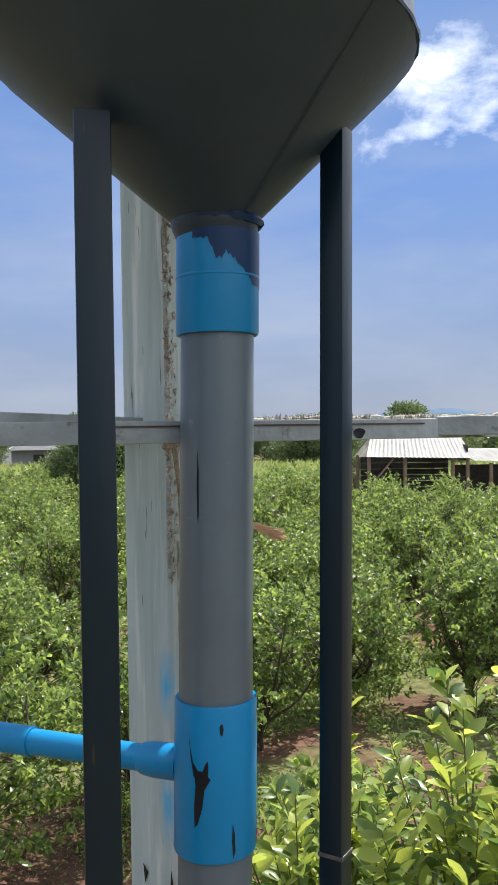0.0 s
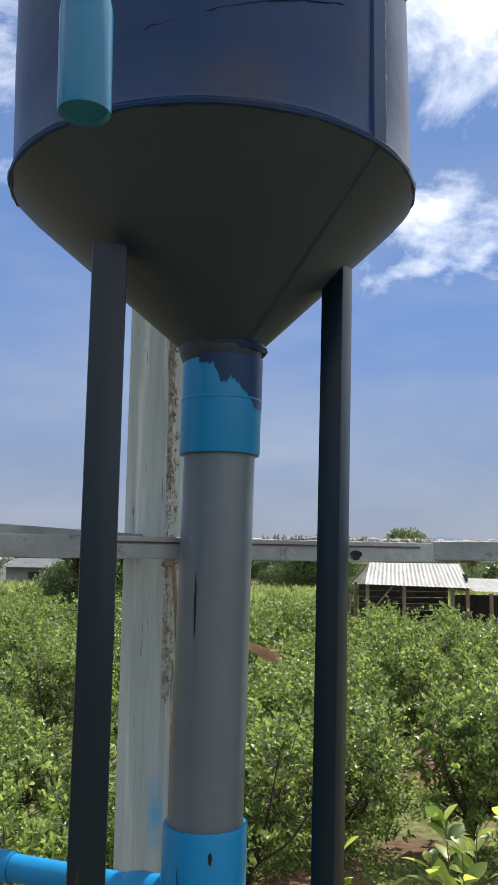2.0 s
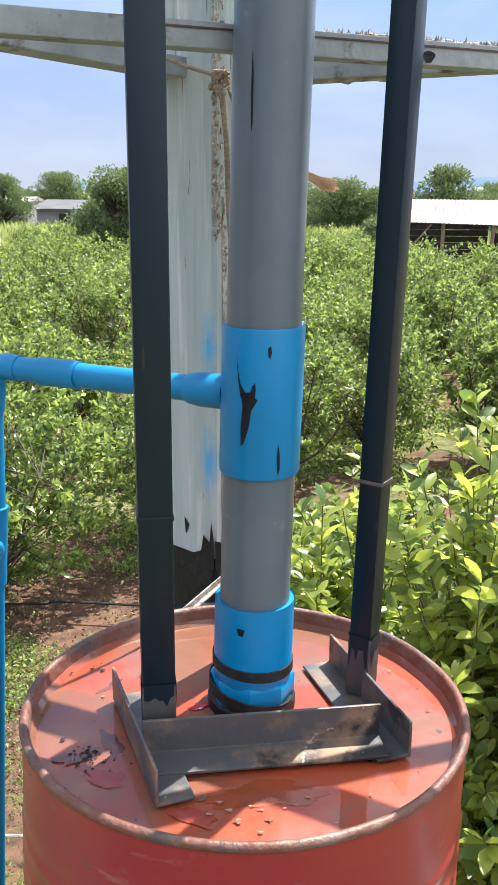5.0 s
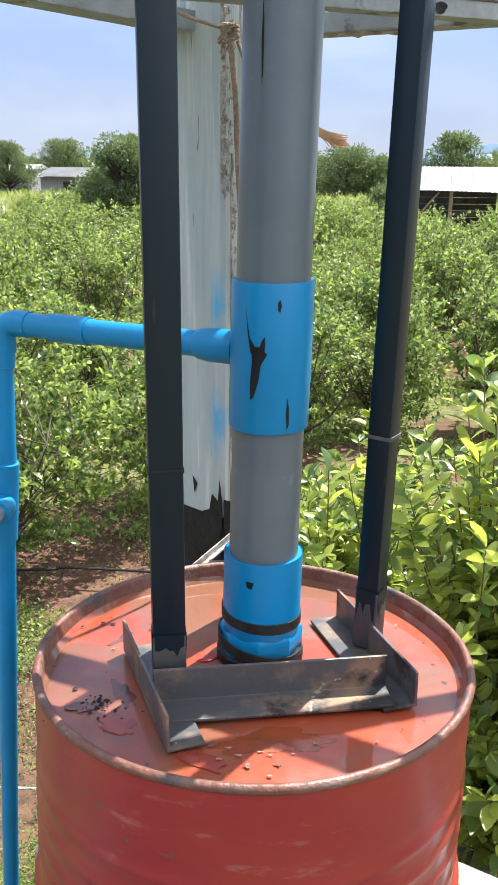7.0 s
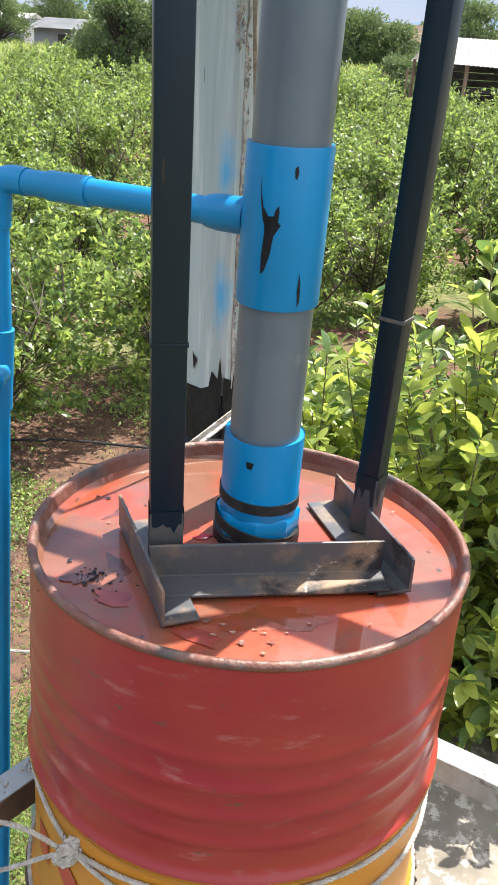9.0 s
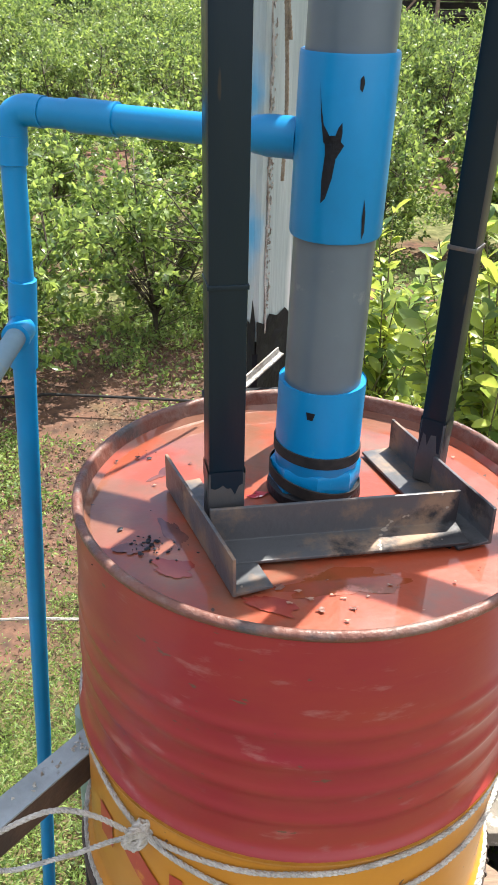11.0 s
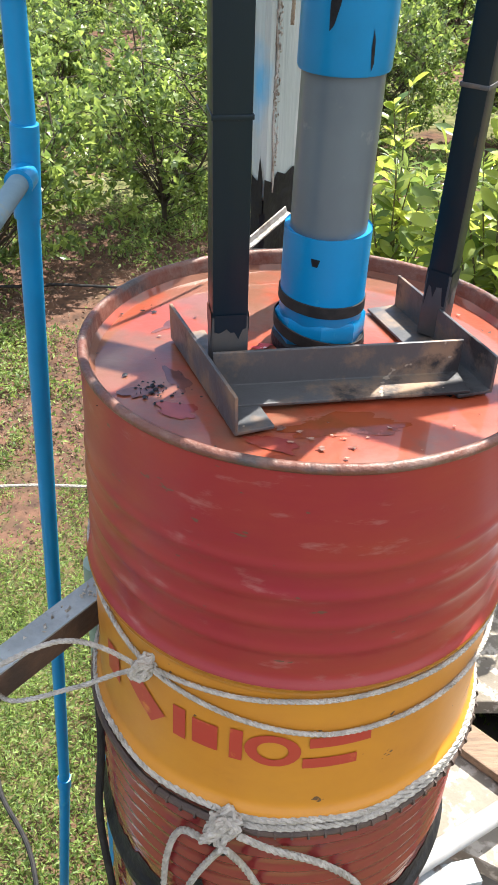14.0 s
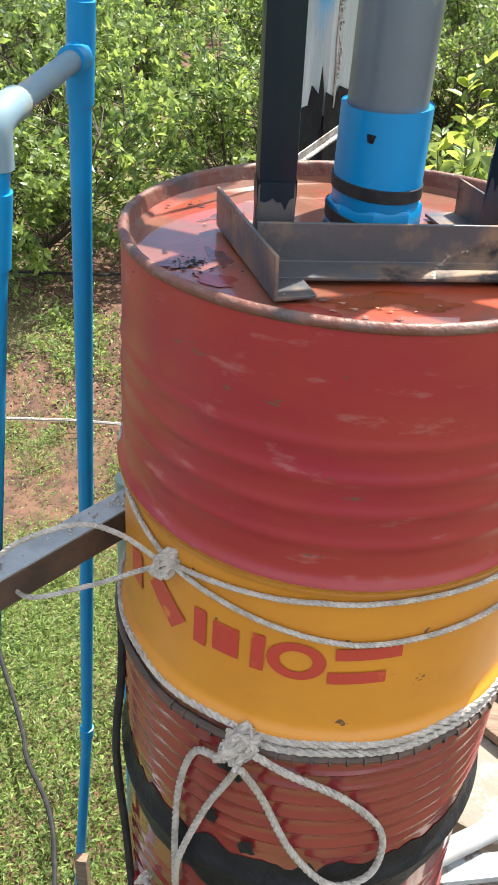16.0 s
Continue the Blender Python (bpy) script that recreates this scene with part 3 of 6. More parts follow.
def knot(c, size, seed, n=26, r=0.0042):
    rnd = random.Random(seed)
    ctrl = []
    for k in range(n):
        a = k * 2.4
        rr = size * (0.55 + 0.45 * rnd.random())
        ctrl.append(Vector(c) + Vector((rr * math.cos(a) * 0.9, rr * 0.45 * math.sin(a * 1.7), rr * math.sin(a + rnd.random()))))
    return twisted(curve_pts(ctrl, 6), r)


part("knot", knot(kx, 0.022, 3, 18, 0.0045), M_ROPE, thin_rope)
part("loose_end", twisted(curve_pts([kx, (-0.285, 0.785, 1.735), (-0.33, 0.775, 1.752), (-0.385, 0.75, 1.742), (-0.42, 0.74, 1.715)], 8), 0.0035), M_ROPE, thin_rope)
part("tail", twisted(curve_pts([kx, (-0.27, 0.80, 1.668), (-0.33, 0.80, 1.635), (-0.42, 0.81, 1.59), (-0.476, 0.875, 1.57)], 8), 0.0035), M_ROPE, thin_rope)

thick_rope = thing("thick_rope", on_drum(-108, 1.49), "thick white laid rope knotted round the drum with hanging loops", "rope")
part("turn", twisted(ring_rope(1.500, 0.008, 0.004, -108, 252), 0.0060), M_ROPE, thick_rope)
part("second_turn", twisted(ring_rope(1.487, 0.009, 0.005, -106, 40), 0.0060), M_ROPE, thick_rope)
kb = on_drum(-104.5, 1.480, 0.02)
part("knot", knot(kb, 0.032, 5, 26, 0.0060), M_ROPE, thick_rope)
loop1 = [kb + Vector((0.02, -0.012, 0.0)), on_drum(-92, 1.45, 0.02), on_drum(-78, 1.40, 0.012), on_drum(-67, 1.33, 0.012), on_drum(-64.5, 1.27, 0.014), on_drum(-68, 1.225, 0.016), on_drum(-78, 1.225, 0.018), on_drum(-89, 1.29, 0.014), on_drum(-98, 1.39, 0.016), kb + Vector((0.005, -0.02, -0.02))]
part("hanging_loop", twisted(curve_pts(loop1, 10), 0.0054), M_ROPE, thick_rope)
loop2 = [kb + Vector((-0.02, -0.012, -0.015)), on_drum(-117, 1.42, 0.014), on_drum(-122, 1.33, 0.012), on_drum(-122.5, 1.22, 0.016), on_drum(-122.5, 1.09, 0.012), on_drum(-119, 1.20, 0.028), on_drum(-113, 1.32, 0.016), on_drum(-107, 1.40, 0.016), kb + Vector((0.0, -0.02, -0.02))]
part("hanging_loop", twisted(curve_pts(loop2, 10), 0.0054), M_ROPE, thick_rope)
part("tail", twisted(curve_pts([on_drum(-122, 1.10, 0.016), on_drum(-122, 1.05, 0.018), on_drum(-121, 0.98, 0.018), on_drum(-121, 0.90, 0.016)], 8), 0.0054), M_ROPE, thick_rope)
part("tail", twisted(curve_pts([on_drum(-122, 1.09, 0.016), on_drum(-125, 1.05, 0.018), on_drum(-132, 1.03, 0.018), on_drum(-138, 1.02, 0.016)], 8), 0.0054), M_ROPE, thick_rope)
part("frayed_end", knot(on_drum(-137, 1.02, 0.016), 0.018, 9, 14, 0.003), M_ROPE, thick_rope)
hoop = thing("rusty_wire_hoop", on_drum(-60, 1.48), "dark ribbed iron bar bent round the drum below the rope", "hoop")
part("bar", tube(ring_rope(1.478, 0.011, 0.005, -130, 230), 0.006, 8), M_BROWN, hoop)
bm_r = bmesh.new()
for k in range(60):
    a = -125 + k * 4.2
    p = on_drum(a, 1.478 + 0.005 * math.sin(radians(a)), 0.012)
    t = on_drum(a + 0.6, 1.478 + 0.005 * math.sin(radians(a)), 0.012) - p
    b = tube([p - t.normalized() * 0.0015, p + t.normalized() * 0.0015], 0.0075, 8)
    me = bpy.data.meshes.new("tmp")
    b.to_mesh(me)
    b.free()
    bm_r.from_mesh(me)
    bpy.data.meshes.remove(me)
part("ribs", bm_r, M_BROWN, hoop)

# angle-iron frame on the lid
stand = thing("angle_iron_stand", (-0.03, 0.96, LID + 0.002), "raw steel angle-iron frame with black legs on drum lid", "stand")
ZA = LID + 0.004


def on_lid(x, y, up=0.004):
    return Vector((x, y, lid_z(x, y) + up))


fa, fb = on_lid(-0.166, 0.925), on_lid(0.121, 0.985)
part("front_angle", prism(ell(0.044, 0.046, 0.004, 1), fa + Vector((0.004, 0.001, 0.0045)), fb + Vector((-0.004, -0.001, 0.0045)), bev=0.0012), M_STEEL, stand, smooth=False)
la, lb = on_lid(-0.132, 0.836), on_lid(-0.224, 1.052)
part("side_angle", prism(ell(0.044, 0.046, 0.004, 1), la, lb, bev=0.0012), M_STEEL, stand, smooth=False)
ra, rb = on_lid(0.153, 0.950), on_lid(0.068, 1.172)
part("side_angle", prism(ell(0.044, 0.046, 0.004, -1), ra, rb, bev=0.0012), M_STEEL, stand, smooth=False)
fdir = (fb - fa).normalized()


def leg(top, bottom, half, turn):
    """Square black tube with a weld collar and a bare foot."""
    top, bottom = Vector(top), Vector(bottom)
    ahead = Vector((math.cos(turn), math.sin(turn), 0))
    w = 2 * half
    ob = part("leg", prism(rect(w, w), bottom, top, up=ahead, bev=0.0035), M_BLACK, stand, "black painted square steel tube")
    mid = bottom.lerp(top, 0.255)
    dz = (top - bottom).normalized()
    part("weld_seam", prism(rect(w + 0.002, w + 0.002), mid - dz * 0.0025, mid + dz * 0.0025, up=ahead, bev=0.0008), M_STEEL if half < 0.0195 else M_BLACK, ob, "bare welded seam")
    part("bare_foot", prism(rect(w + 0.001, w + 0.001), bottom, bottom + dz * 0.085, up=ahead, bev=0.003), M_DKSTEEL, ob, "bare steel foot")
    rn = random.Random(int(1000 * half))
    side = ahead.cross(dz).normalized()
    front = dz.cross(side).normalized()
    bm = bmesh.new()
    for nrm, tan in ((front, side), (-front, side), (side, front), (-side, front)):
        o = bottom + nrm * (half + 0.0011)
        low = [bm.verts.new(o + tan * (half - 0.002) * (k / 4 - 1) + dz * (0.072 - 0.034 * rn.random() ** 1.6)) for k in range(9)]
        top_ = [bm.verts.new(o + tan * (half - 0.002) * (k / 4 - 1) + dz * 0.0875) for k in range(9)]
        for k in range(8):
            bm.faces.new((low[k], low[k + 1], top_[k + 1], top_[k]))
    part("paint_edge", bm, M_BLACK, ob, "ragged lower edge of black paint", smooth=False)
    return ob


leg((-0.148, 0.968, 3.15), (-0.148, 0.962, ZA + 0.004), 0.0195, radians(102))
leg((0.122, 1.085, 3.17), (0.1035, 1.088, ZA + 0.004), 0.0152, radians(60))
leg((-0.02, 1.245, 3.16), (-0.03, 1.235, ZA + 0.004), 0.0165, radians(90))

# scraps lying on the wet lid
def scrap(name, x, y, size, m, label, seed):
    rn = random.Random(seed)
    ob = thing(name, on_lid(x, y, 0.001), label, "litter", "scraps on the lid")
    bm = bmesh.new()
    n = 9
    c = bm.verts.new(on_lid(x, y, 0.0022))
    ring = []
    for k in range(n):
        a = 2 * math.pi * k / n
        r = size * rn.uniform(0.2, 1.15)
        ring.append(bm.verts.new(on_lid(x + r * math.cos(a), y + 0.6 * r * math.sin(a), 0.0013 + 0.0012 * rn.random())))
    for k in range(n):
        bm.faces.new((c, ring[k], ring[(k + 1) % n]))
    part("scrap", bm, m, ob, smooth=False)


M_FLAKE = mat("pale_flake", (0.33, 0.20, 0.145), 0.5, col2=(0.20, 0.07, 0.04), scale=90)
M_REDSCRAP = mat("red_wrapper", (0.42, 0.02, 0.04), 0.3, col2=(0.6, 0.5, 0.5), scale=45, lo=0.55, hi=0.6)
scrap("wrapper_scrap", -0.108, 1.045, 0.018, M_REDSCRAP, "crumpled red and white wrapper scrap on the lid", 1)
for k, (x, y, z) in enumerate([(-0.085, 0.86, 0.014), (-0.055, 0.842, 0.010), (-0.03, 0.85, 0.008), (-0.01, 0.83, 0.012), (0.045, 0.80, 0.006), (0.03, 0.87, 0.005), (-0.20, 1.12, 0.008), (-0.24, 1.06, 0.006), (0.10, 0.88, 0.006), (0.13, 0.905, 0.004), (-0.09, 1.085, 0.010), (0.15, 1.16, 0.008), (0.19, 1.06, 0.006), (-0.02, 0.81, 0.007), (-0.066, 0.855, 0.009), (-0.045, 0.825, 0.013), (-0.075, 0.835, 0.007), (-0.02, 0.845, 0.006), (-0.035, 0.875, 0.006), (0.005, 0.85, 0.005), (0.06, 0.83, 0.004), (0.16, 0.93, 0.006), (-0.17, 1.13, 0.009), (-0.03, 1.12, 0.006)]):
    scrap("paint_flake", x, y, z * 0.6, M_FLAKE if k % 3 else M_RUST, "curled paint flake lying on the wet lid", 10 + k)
def splash(x, y, spread, n, seed):
    rn = random.Random(seed)
    ob = thing("paint_splash", on_lid(x, y, 0.001), "spatter of black paint on the wet lid", "paint splash", "paint spatters")
    for k in range(n):
        r, a = spread * abs(rn.gauss(0, 0.6)), rn.uniform(0, 6.283)
        px, py, size = x + r * math.cos(a), y + 0.8 * r * math.sin(a), 0.0008 + 0.0035 * rn.random() ** 2
        bm = bmesh.new()
        m = 9
        c = bm.verts.new(on_lid(px, py, 0.0022))
        ring = [bm.verts.new(on_lid(px + size * rn.uniform(0.5, 1.2) * math.cos(6.283 * q / m), py + size * rn.uniform(0.5, 1.2) * math.sin(6.283 * q / m), 0.0012)) for q in range(m)]
        for q in range(m):
            bm.faces.new((c, ring[q], ring[(q + 1) % m]))
        part("spot", bm, M_TAR, ob)


splash(-0.225, 0.93, 0.05, 52, 3)
splash(-0.27, 1.14, 0.03, 8, 4)
splash(0.10, 0.955, 0.02, 6, 5)
splash(-0.235, 0.85, 0.03, 6, 6)


def pool(x, y, rx, ry, turn, seed, m, label):
    """Thin irregular puddle, stain or darker patch on the lid."""
    rn = random.Random(seed)
    ob = thing("lid_patch", on_lid(x, y, 0.001), label, "stain", "stains on the lid")
    bm = bmesh.new()
    n = 60
    c = bm.verts.new(on_lid(x, y, 0.0005))
    ring = []
    for k in range(n):
        a = 2 * math.pi * k / n
        r = 1 + 0.8 * noise.noise((1.6 * math.cos(a) + seed, 1.6 * math.sin(a), 1.5)) + 0.25 * noise.noise((5 * math.cos(a), 5 * math.sin(a), seed))
        u, v = rx * r * math.cos(a), ry * r * math.sin(a)
        ring.append(bm.verts.new(on_lid(x + u * math.cos(turn) - v * math.sin(turn), y + u * math.sin(turn) + v * math.cos(turn), 0.0004)))
    for k in range(n):
        bm.faces.new((c, ring[k], ring[(k + 1) % n]))
    part("film", bm, m, ob)


M_POOL = mat("dark_wet_film", (0.07, 0.030, 0.028), 0.08, col2=(0.13, 0.05, 0.04), scale=25, lo=0.35, hi=0.6, bump=0.06, bscale=60)
M_ORANGE = mat("rusty_water", (0.205, 0.042, 0.014), 0.06, col2=(0.15, 0.040, 0.010), scale=9, lo=0.45, hi=0.55, col3=(0.28, 0.085, 0.055), scale3=11, lo3=0.54, hi3=0.58, bump=0.02, bscale=60)
M_CRIMSON = mat("dark_red_lid_film", (0.19, 0.030, 0.022), 0.10, col2=(0.25, 0.05, 0.035), scale=16, bump=0.03, bscale=40)
pool(-0.205, 0.955, 0.030, 0.010, radians(114), 3, M_POOL, "glossy black puddle beside the angle iron")
pool(-0.243, 0.925, 0.020, 0.012, radians(20), 5, M_POOL, "dark speckled stain on the lid")
pool(-0.235, 1.09, 0.020, 0.006, radians(60), 6, M_POOL, "dark streak along the rim")
pool(-0.195, 0.885, 0.024, 0.015, radians(-12), 8, M_CRIMSON, "dark red patch on the lid")
pool(-0.01, 0.872, 0.066, 0.020, radians(10), 9, M_ORANGE, "rusty orange puddle in front of the angle iron")

pool(-0.095, 0.832, 0.030, 0.010, radians(-22), 12, M_CRIMSON, "dark red patch near the rim")

# vertical pipe
riser = thing("grey_pvc_riser", (*pipe_axis(2.03), LID), "grey plastic riser pipe with blue sockets between hopper and drum lid", "pipe")
part("pipe", lathe([(0.0445, 2.06), (0.0445, 3.06)], 40, pipe_axis), M_GREY, riser, "grey plastic pipe")
part("base_socket", lathe([(0.046, 2.147), (0.0505, 2.147), (0.051, 2.149), (0.051, 2.07), (0.0515, 2.062), (0.0505, 2.058), (0.0505, 2.03), (0.046, 2.02), (0.045, 1.992)][::-1], 40, pipe_axis), M_BLUE, riser, "bright blue pipe socket")
hexb = lathe([(0.054, 2.012), (0.0555, 2.015), (0.0555, 2.040), (0.053, 2.044), (0.047, 2.046)], 8, pipe_axis)
part("hexagonal_nut", hexb, M_BLUE, riser, "blue eight-sided nut")


def ring_path(r, z, tilt, n=40, ax=pipe_axis):
    out = []
    for k in range(n + 1):
        a = 2 * math.pi * k / n
        zz = z + tilt * math.cos(a)
        c = ax(zz)
        out.append(Vector((c[0] + r * math.cos(a), c[1] + r * math.sin(a), zz)))
    return out


def ribbon(line, h, t=0.0012, ax=pipe_axis):
    bm = bmesh.new()
    rows = []
    for p in line:
        c = Vector((*ax(p.z), p.z))
        o = (p - c).normalized() * t
        rows.append([bm.verts.new(p + Vector((0, 0, -h))), bm.verts.new(p + o + Vector((0, 0, -h * 0.9))), bm.verts.new(p + o + Vector((0, 0, h * 0.9))), bm.verts.new(p + Vector((0, 0, h)))])
    for a, b in zip(rows, rows[1:]):
        for k in range(3):
            bm.faces.new((a[k], b[k], b[k + 1], a[k + 1]))
    return bm


part("tape_band", ribbon(ring_path(0.0515, 2.062, -0.004), 0.0075), M_TAPE, riser, "black rubber tape")
part("tape_band", ribbon(ring_path(0.0555, 2.020, -0.012), 0.008), M_TAPE, riser, "black rubber tape")
part("tape_band", lathe([(0.050, LID), (0.058, LID + 0.002), (0.0575, LID + 0.014), (0.052, LID + 0.018)], 24, pipe_axis, wob=0.05), M_TAR, riser, "black sealant at the lid")
tee_p = [(0.0452, 2.318), (0.0485, 2.317), (0.0495, 2.320), (0.0495, 2.492), (0.0485, 2.495), (0.0452, 2.494)]
tee = part("tee_socket", lathe(tee_p, 48, pipe_axis), M_BLUE, riser, "blue tee socket splashed with black paint")
coup = part("top_socket", lathe([(0.0455, 2.928), (0.0495, 2.928), (0.0505, 2.931), (0.0505, 3.045), (0.0495, 3.05), (0.046, 3.05)], 48, pipe_axis), M_BLUE, riser, "blue coupling half covered in dark paint")


def blot(name, a0, z0, outline, r, parent, ax=pipe_axis, m=M_TAR):
    """A paint mark hugging a round pipe: outline in (degrees, metres)."""
    bm = bmesh.new()
    vs = []
    for da, dz in outline:
        c = ax(z0 + dz)
        a = radians(a0 + da)
        vs.append(bm.verts.new((c[0] + r * math.cos(a), c[1] + r * math.sin(a), z0 + dz)))
    bm.faces.new(vs)
    bmesh.ops.triangulate(bm, faces=bm.faces)
    return part(name, bm, m, parent, "black paint splash", smooth=False)


rt = 0.0501
for q in ([(-20, 0.058), (-18, 0.042), (-12, 0.020), (-4, 0.010), (-4, -0.002), (-11, 0.004), (-16, 0.026)],
          [(-10, 0.010), (2, 0.011), (13, 0.002), (5, -0.010), (-7, -0.014)],
          [(-8, -0.008), (5, -0.008), (2, -0.030), (-4, -0.049), (-9, -0.054), (-10, -0.032)],
          [(0, 0.004), (5, 0.018), (9, 0.023), (10, 0.014), (9, 0.004)]):
    blot("paint_splash", -106, 2.412, q, rt, tee)
blot("paint_splash", -79, 2.470, [(-2.5, 0.004), (1, 0.007), (3, 0.0), (1, -0.008), (-2, -0.005)], rt, tee)
blot("paint_splash", -61, 2.342, [(-2, 0.02), (1, 0.008), (2, -0.012), (-1, -0.02), (-3, 0.0)], rt, tee)
blot("paint_splash", -105, 2.126, [(-7, 0.001), (-5, -0.008), (2, -0.009), (5, 0.0)], 0.0516, riser)
blot("paint_drip", -116, 2.745, [(-1, 0.045), (1.5, 0.02), (2, -0.03), (0, -0.04), (-2, 0.0)], 0.0449, riser)
rk = 0.0511
def paint_edge(a):
    """Lower edge of the paint run on the coupling, by angle."""
    z = 3.038
    if a > -100:
        z -= 0.030 * min(1, (a + 100) / 14)
    if a > -88:
        z += 0.012 * min(1, (a + 88) / 12)
    if a > -72:
        z -= 0.036 * min(1, (a + 72) / 42)
    return z + 0.007 * noise.noise((a * 0.23, 1, 0)) + 0.005 * noise.noise((a * 0.8, 2, 0))


bm_p = bmesh.new()
prev = None
for k in range(150):
    a = -122 + k * 1.6
    z0, z1 = paint_edge(a), 3.0505
    row = []
    for q in range(5):
        z = z0 + (z1 - z0) * q / 4
        c = pipe_axis(z)
        row.append(bm_p.verts.new((c[0] + rk * math.cos(radians(a)), c[1] + rk * math.sin(radians(a)), z)))
    if prev:
        for q in range(4):
            bm_p.faces.new((prev[q], row[q], row[q + 1], prev[q + 1]))
    prev = row
part("dark_paint_patch", bm_p, M_NAVY, coup, "dark navy paint run")
part("socket_step", lathe([(0.0506, 2.995), (0.0513, 2.996), (0.0513, 2.998), (0.0506, 2.999)], 40, pipe_axis, cap=False), M_BLUE, coup, "moulded step")

# side arm and drop pipes
arm_a = Vector((*pipe_axis(2.405), 2.408))
elbow = Vector((-0.396, 1.205, 2.413))
side = thing("blue_side_pipe", (-0.60, 1.19, 0.0), "blue plastic pipe leaving the tee and dropping to the ground", "pipe")
d_arm = (elbow - arm_a).normalized()


def sleeve(a, b, r, lip=0.002):
    a, b = Vector(a), Vector(b)
    d = (b - a).normalized()
    return tube([a, a + d * 0.0005, a + d * 0.004, b - d * 0.004, b - d * 0.0005, b], [r - lip, r, r, r, r, r - lip], 24)


part("arm", tube([arm_a + d_arm * 0.04, elbow], 0.0165, 24), M_BLUE, side, "blue horizontal pipe")
part("reducer", tube([arm_a + d_arm * 0.046, arm_a + d_arm * 0.08, arm_a + d_arm * 0.095, arm_a + d_arm * 0.10], [0.0215, 0.0215, 0.0195, 0.017], 24), M_BLUE, side, "blue reducing socket")
part("socket", sleeve(elbow + d_arm * -0.125, elbow + d_arm * -0.065, 0.0190), M_BLUE, side, "blue straight socket")
path_el = curve_pts([elbow - d_arm * 0.03, elbow - d_arm * 0.004, elbow + Vector((-0.012, 0, -0.010)), elbow + Vector((-0.015, -0.001, -0.04))], 8)
elb = part("elbow", tube(path_el, 0.0180, 24), M_BLUE, side, "blue elbow")
drop_top = elbow + Vector((-0.0155, -0.002, -0.03))
drop = [drop_top, Vector((-0.4155, 1.19, 2.19)), Vector((-0.4245, 1.19, 2.10)), Vector((-0.47, 1.19, 1.40)), Vector((-0.516, 1.19, 0.775)), Vector((-0.60, 1.19, 0.0))]
part("drop_pipe", tube(drop, [0.0150, 0.0150, 0.0150, 0.0126, 0.0116, 0.0115], 20), M_BLUE, side, "long blue drop pipe")
part("joint", sleeve((-0.5145, 1.19, 0.80), (-0.5175, 1.19, 0.768), 0.015), M_BLUE, side)
part("joint", sleeve((-0.4124, 1.2005, 2.352), (-0.4115, 1.203, 2.385), 0.0178), M_BLUE, side)
tb = Vector((-0.418, 1.19, 2.155))
teeb = part("branch_tee", sleeve((-0.4140, 1.19, 2.215), (-0.4250, 1.19, 2.095), 0.0180), M_BLUE, side, "blue branch tee")
br = Vector((-0.422, 0.935, 2.145))
d_br = (br - tb).normalized()
part("branch_collar", sleeve(tb + d_br * 0.012, tb + d_br * 0.042, 0.0180), M_BLUE, teeb)
part("branch", tube([tb + d_br * 0.03, br], 0.0130, 20), M_WEATHER, side, "weathered grey-blue branch pipe")
part("branch_elbow", tube(curve_pts([br - d_br * 0.035, br, br + Vector((-0.003, -0.02, -0.012)), br + Vector((-0.006, -0.022, -0.05))], 8), 0.0175, 20), M_WEATHER, side, "weathered elbow")
b0 = br + Vector((-0.006, -0.022, -0.03))
b1 = Vector((-0.73, 0.86, 0.0))
part("branch_drop", tube([b0, b1], 0.0165, 20), M_BLUE, side, "thick blue drop pipe")
part("branch_socket", sleeve(b0.lerp(b1, 0.02), b0.lerp(b1, 0.06), 0.0195), M_BLUE, side, "blue socket")
blot_e = lathe([(0.0005, 0), (0.006, 0.0006)], 10)
blot_e.transform(Matrix.Translation(elbow + Vector((0.010, -0.0192, 0.002))) @ Matrix.Rotation(radians(90), 4, "X"))
part("paint_dot", blot_e, M_TAR, elb, "black paint dot")

for k, (ang, z, w, h) in enumerate(((-108.7, 1.412, 3.4, 0.016), (-105.2, 1.398, 2.0, 0.010), (-112, 1.30, 2.4, 0.022), (-101, 1.262, 3.2, 0.018))):
    rq = random.Random(40 + k)
    blot("tar_smear", ang, z, [(w * rq.uniform(0.5, 1.1) * math.cos(q * 0.5236), h * rq.uniform(0.5, 1.1) * math.sin(q * 0.5236)) for q in range(12)], RB + 0.0062, upper, drum_axis)

# hopper tank
TX, TY = -0.038, 1.085


def tank_axis(z):
    return TX - (z - 3.25) * 0.02, TY


RT = 0.252
hopper = thing("steel_hopper", (TX, TY, 3.06), "dark navy painted steel hopper with a cone bottom", "hopper")
part("cone", lathe([(0.048, 3.045), (0.052, 3.055), (0.053, 3.062), (0.0525, 3.066), (RT - 0.012, 3.236), (RT - 0.002, 3.247), (RT + 0.003, 3.252), (RT, 3.258)], 96, lambda z: (-0.026 + (z - 3.06) * -0.06, 1.1 - (z - 3.06) * 0.08), wob=0.006), M_CONE, hopper, "dark cone bottom")
wall_p = [(RT, 3.252), (RT + 0.002, 3.258), (RT, 3.264)] + [(RT, 3.264 + k * 0.06) for k in range(1, 18)]
part("shell", lathe(wall_p, 96, tank_axis, wob=0.010), M_NAVY, hopper, "navy cylinder wall with rust bloom")


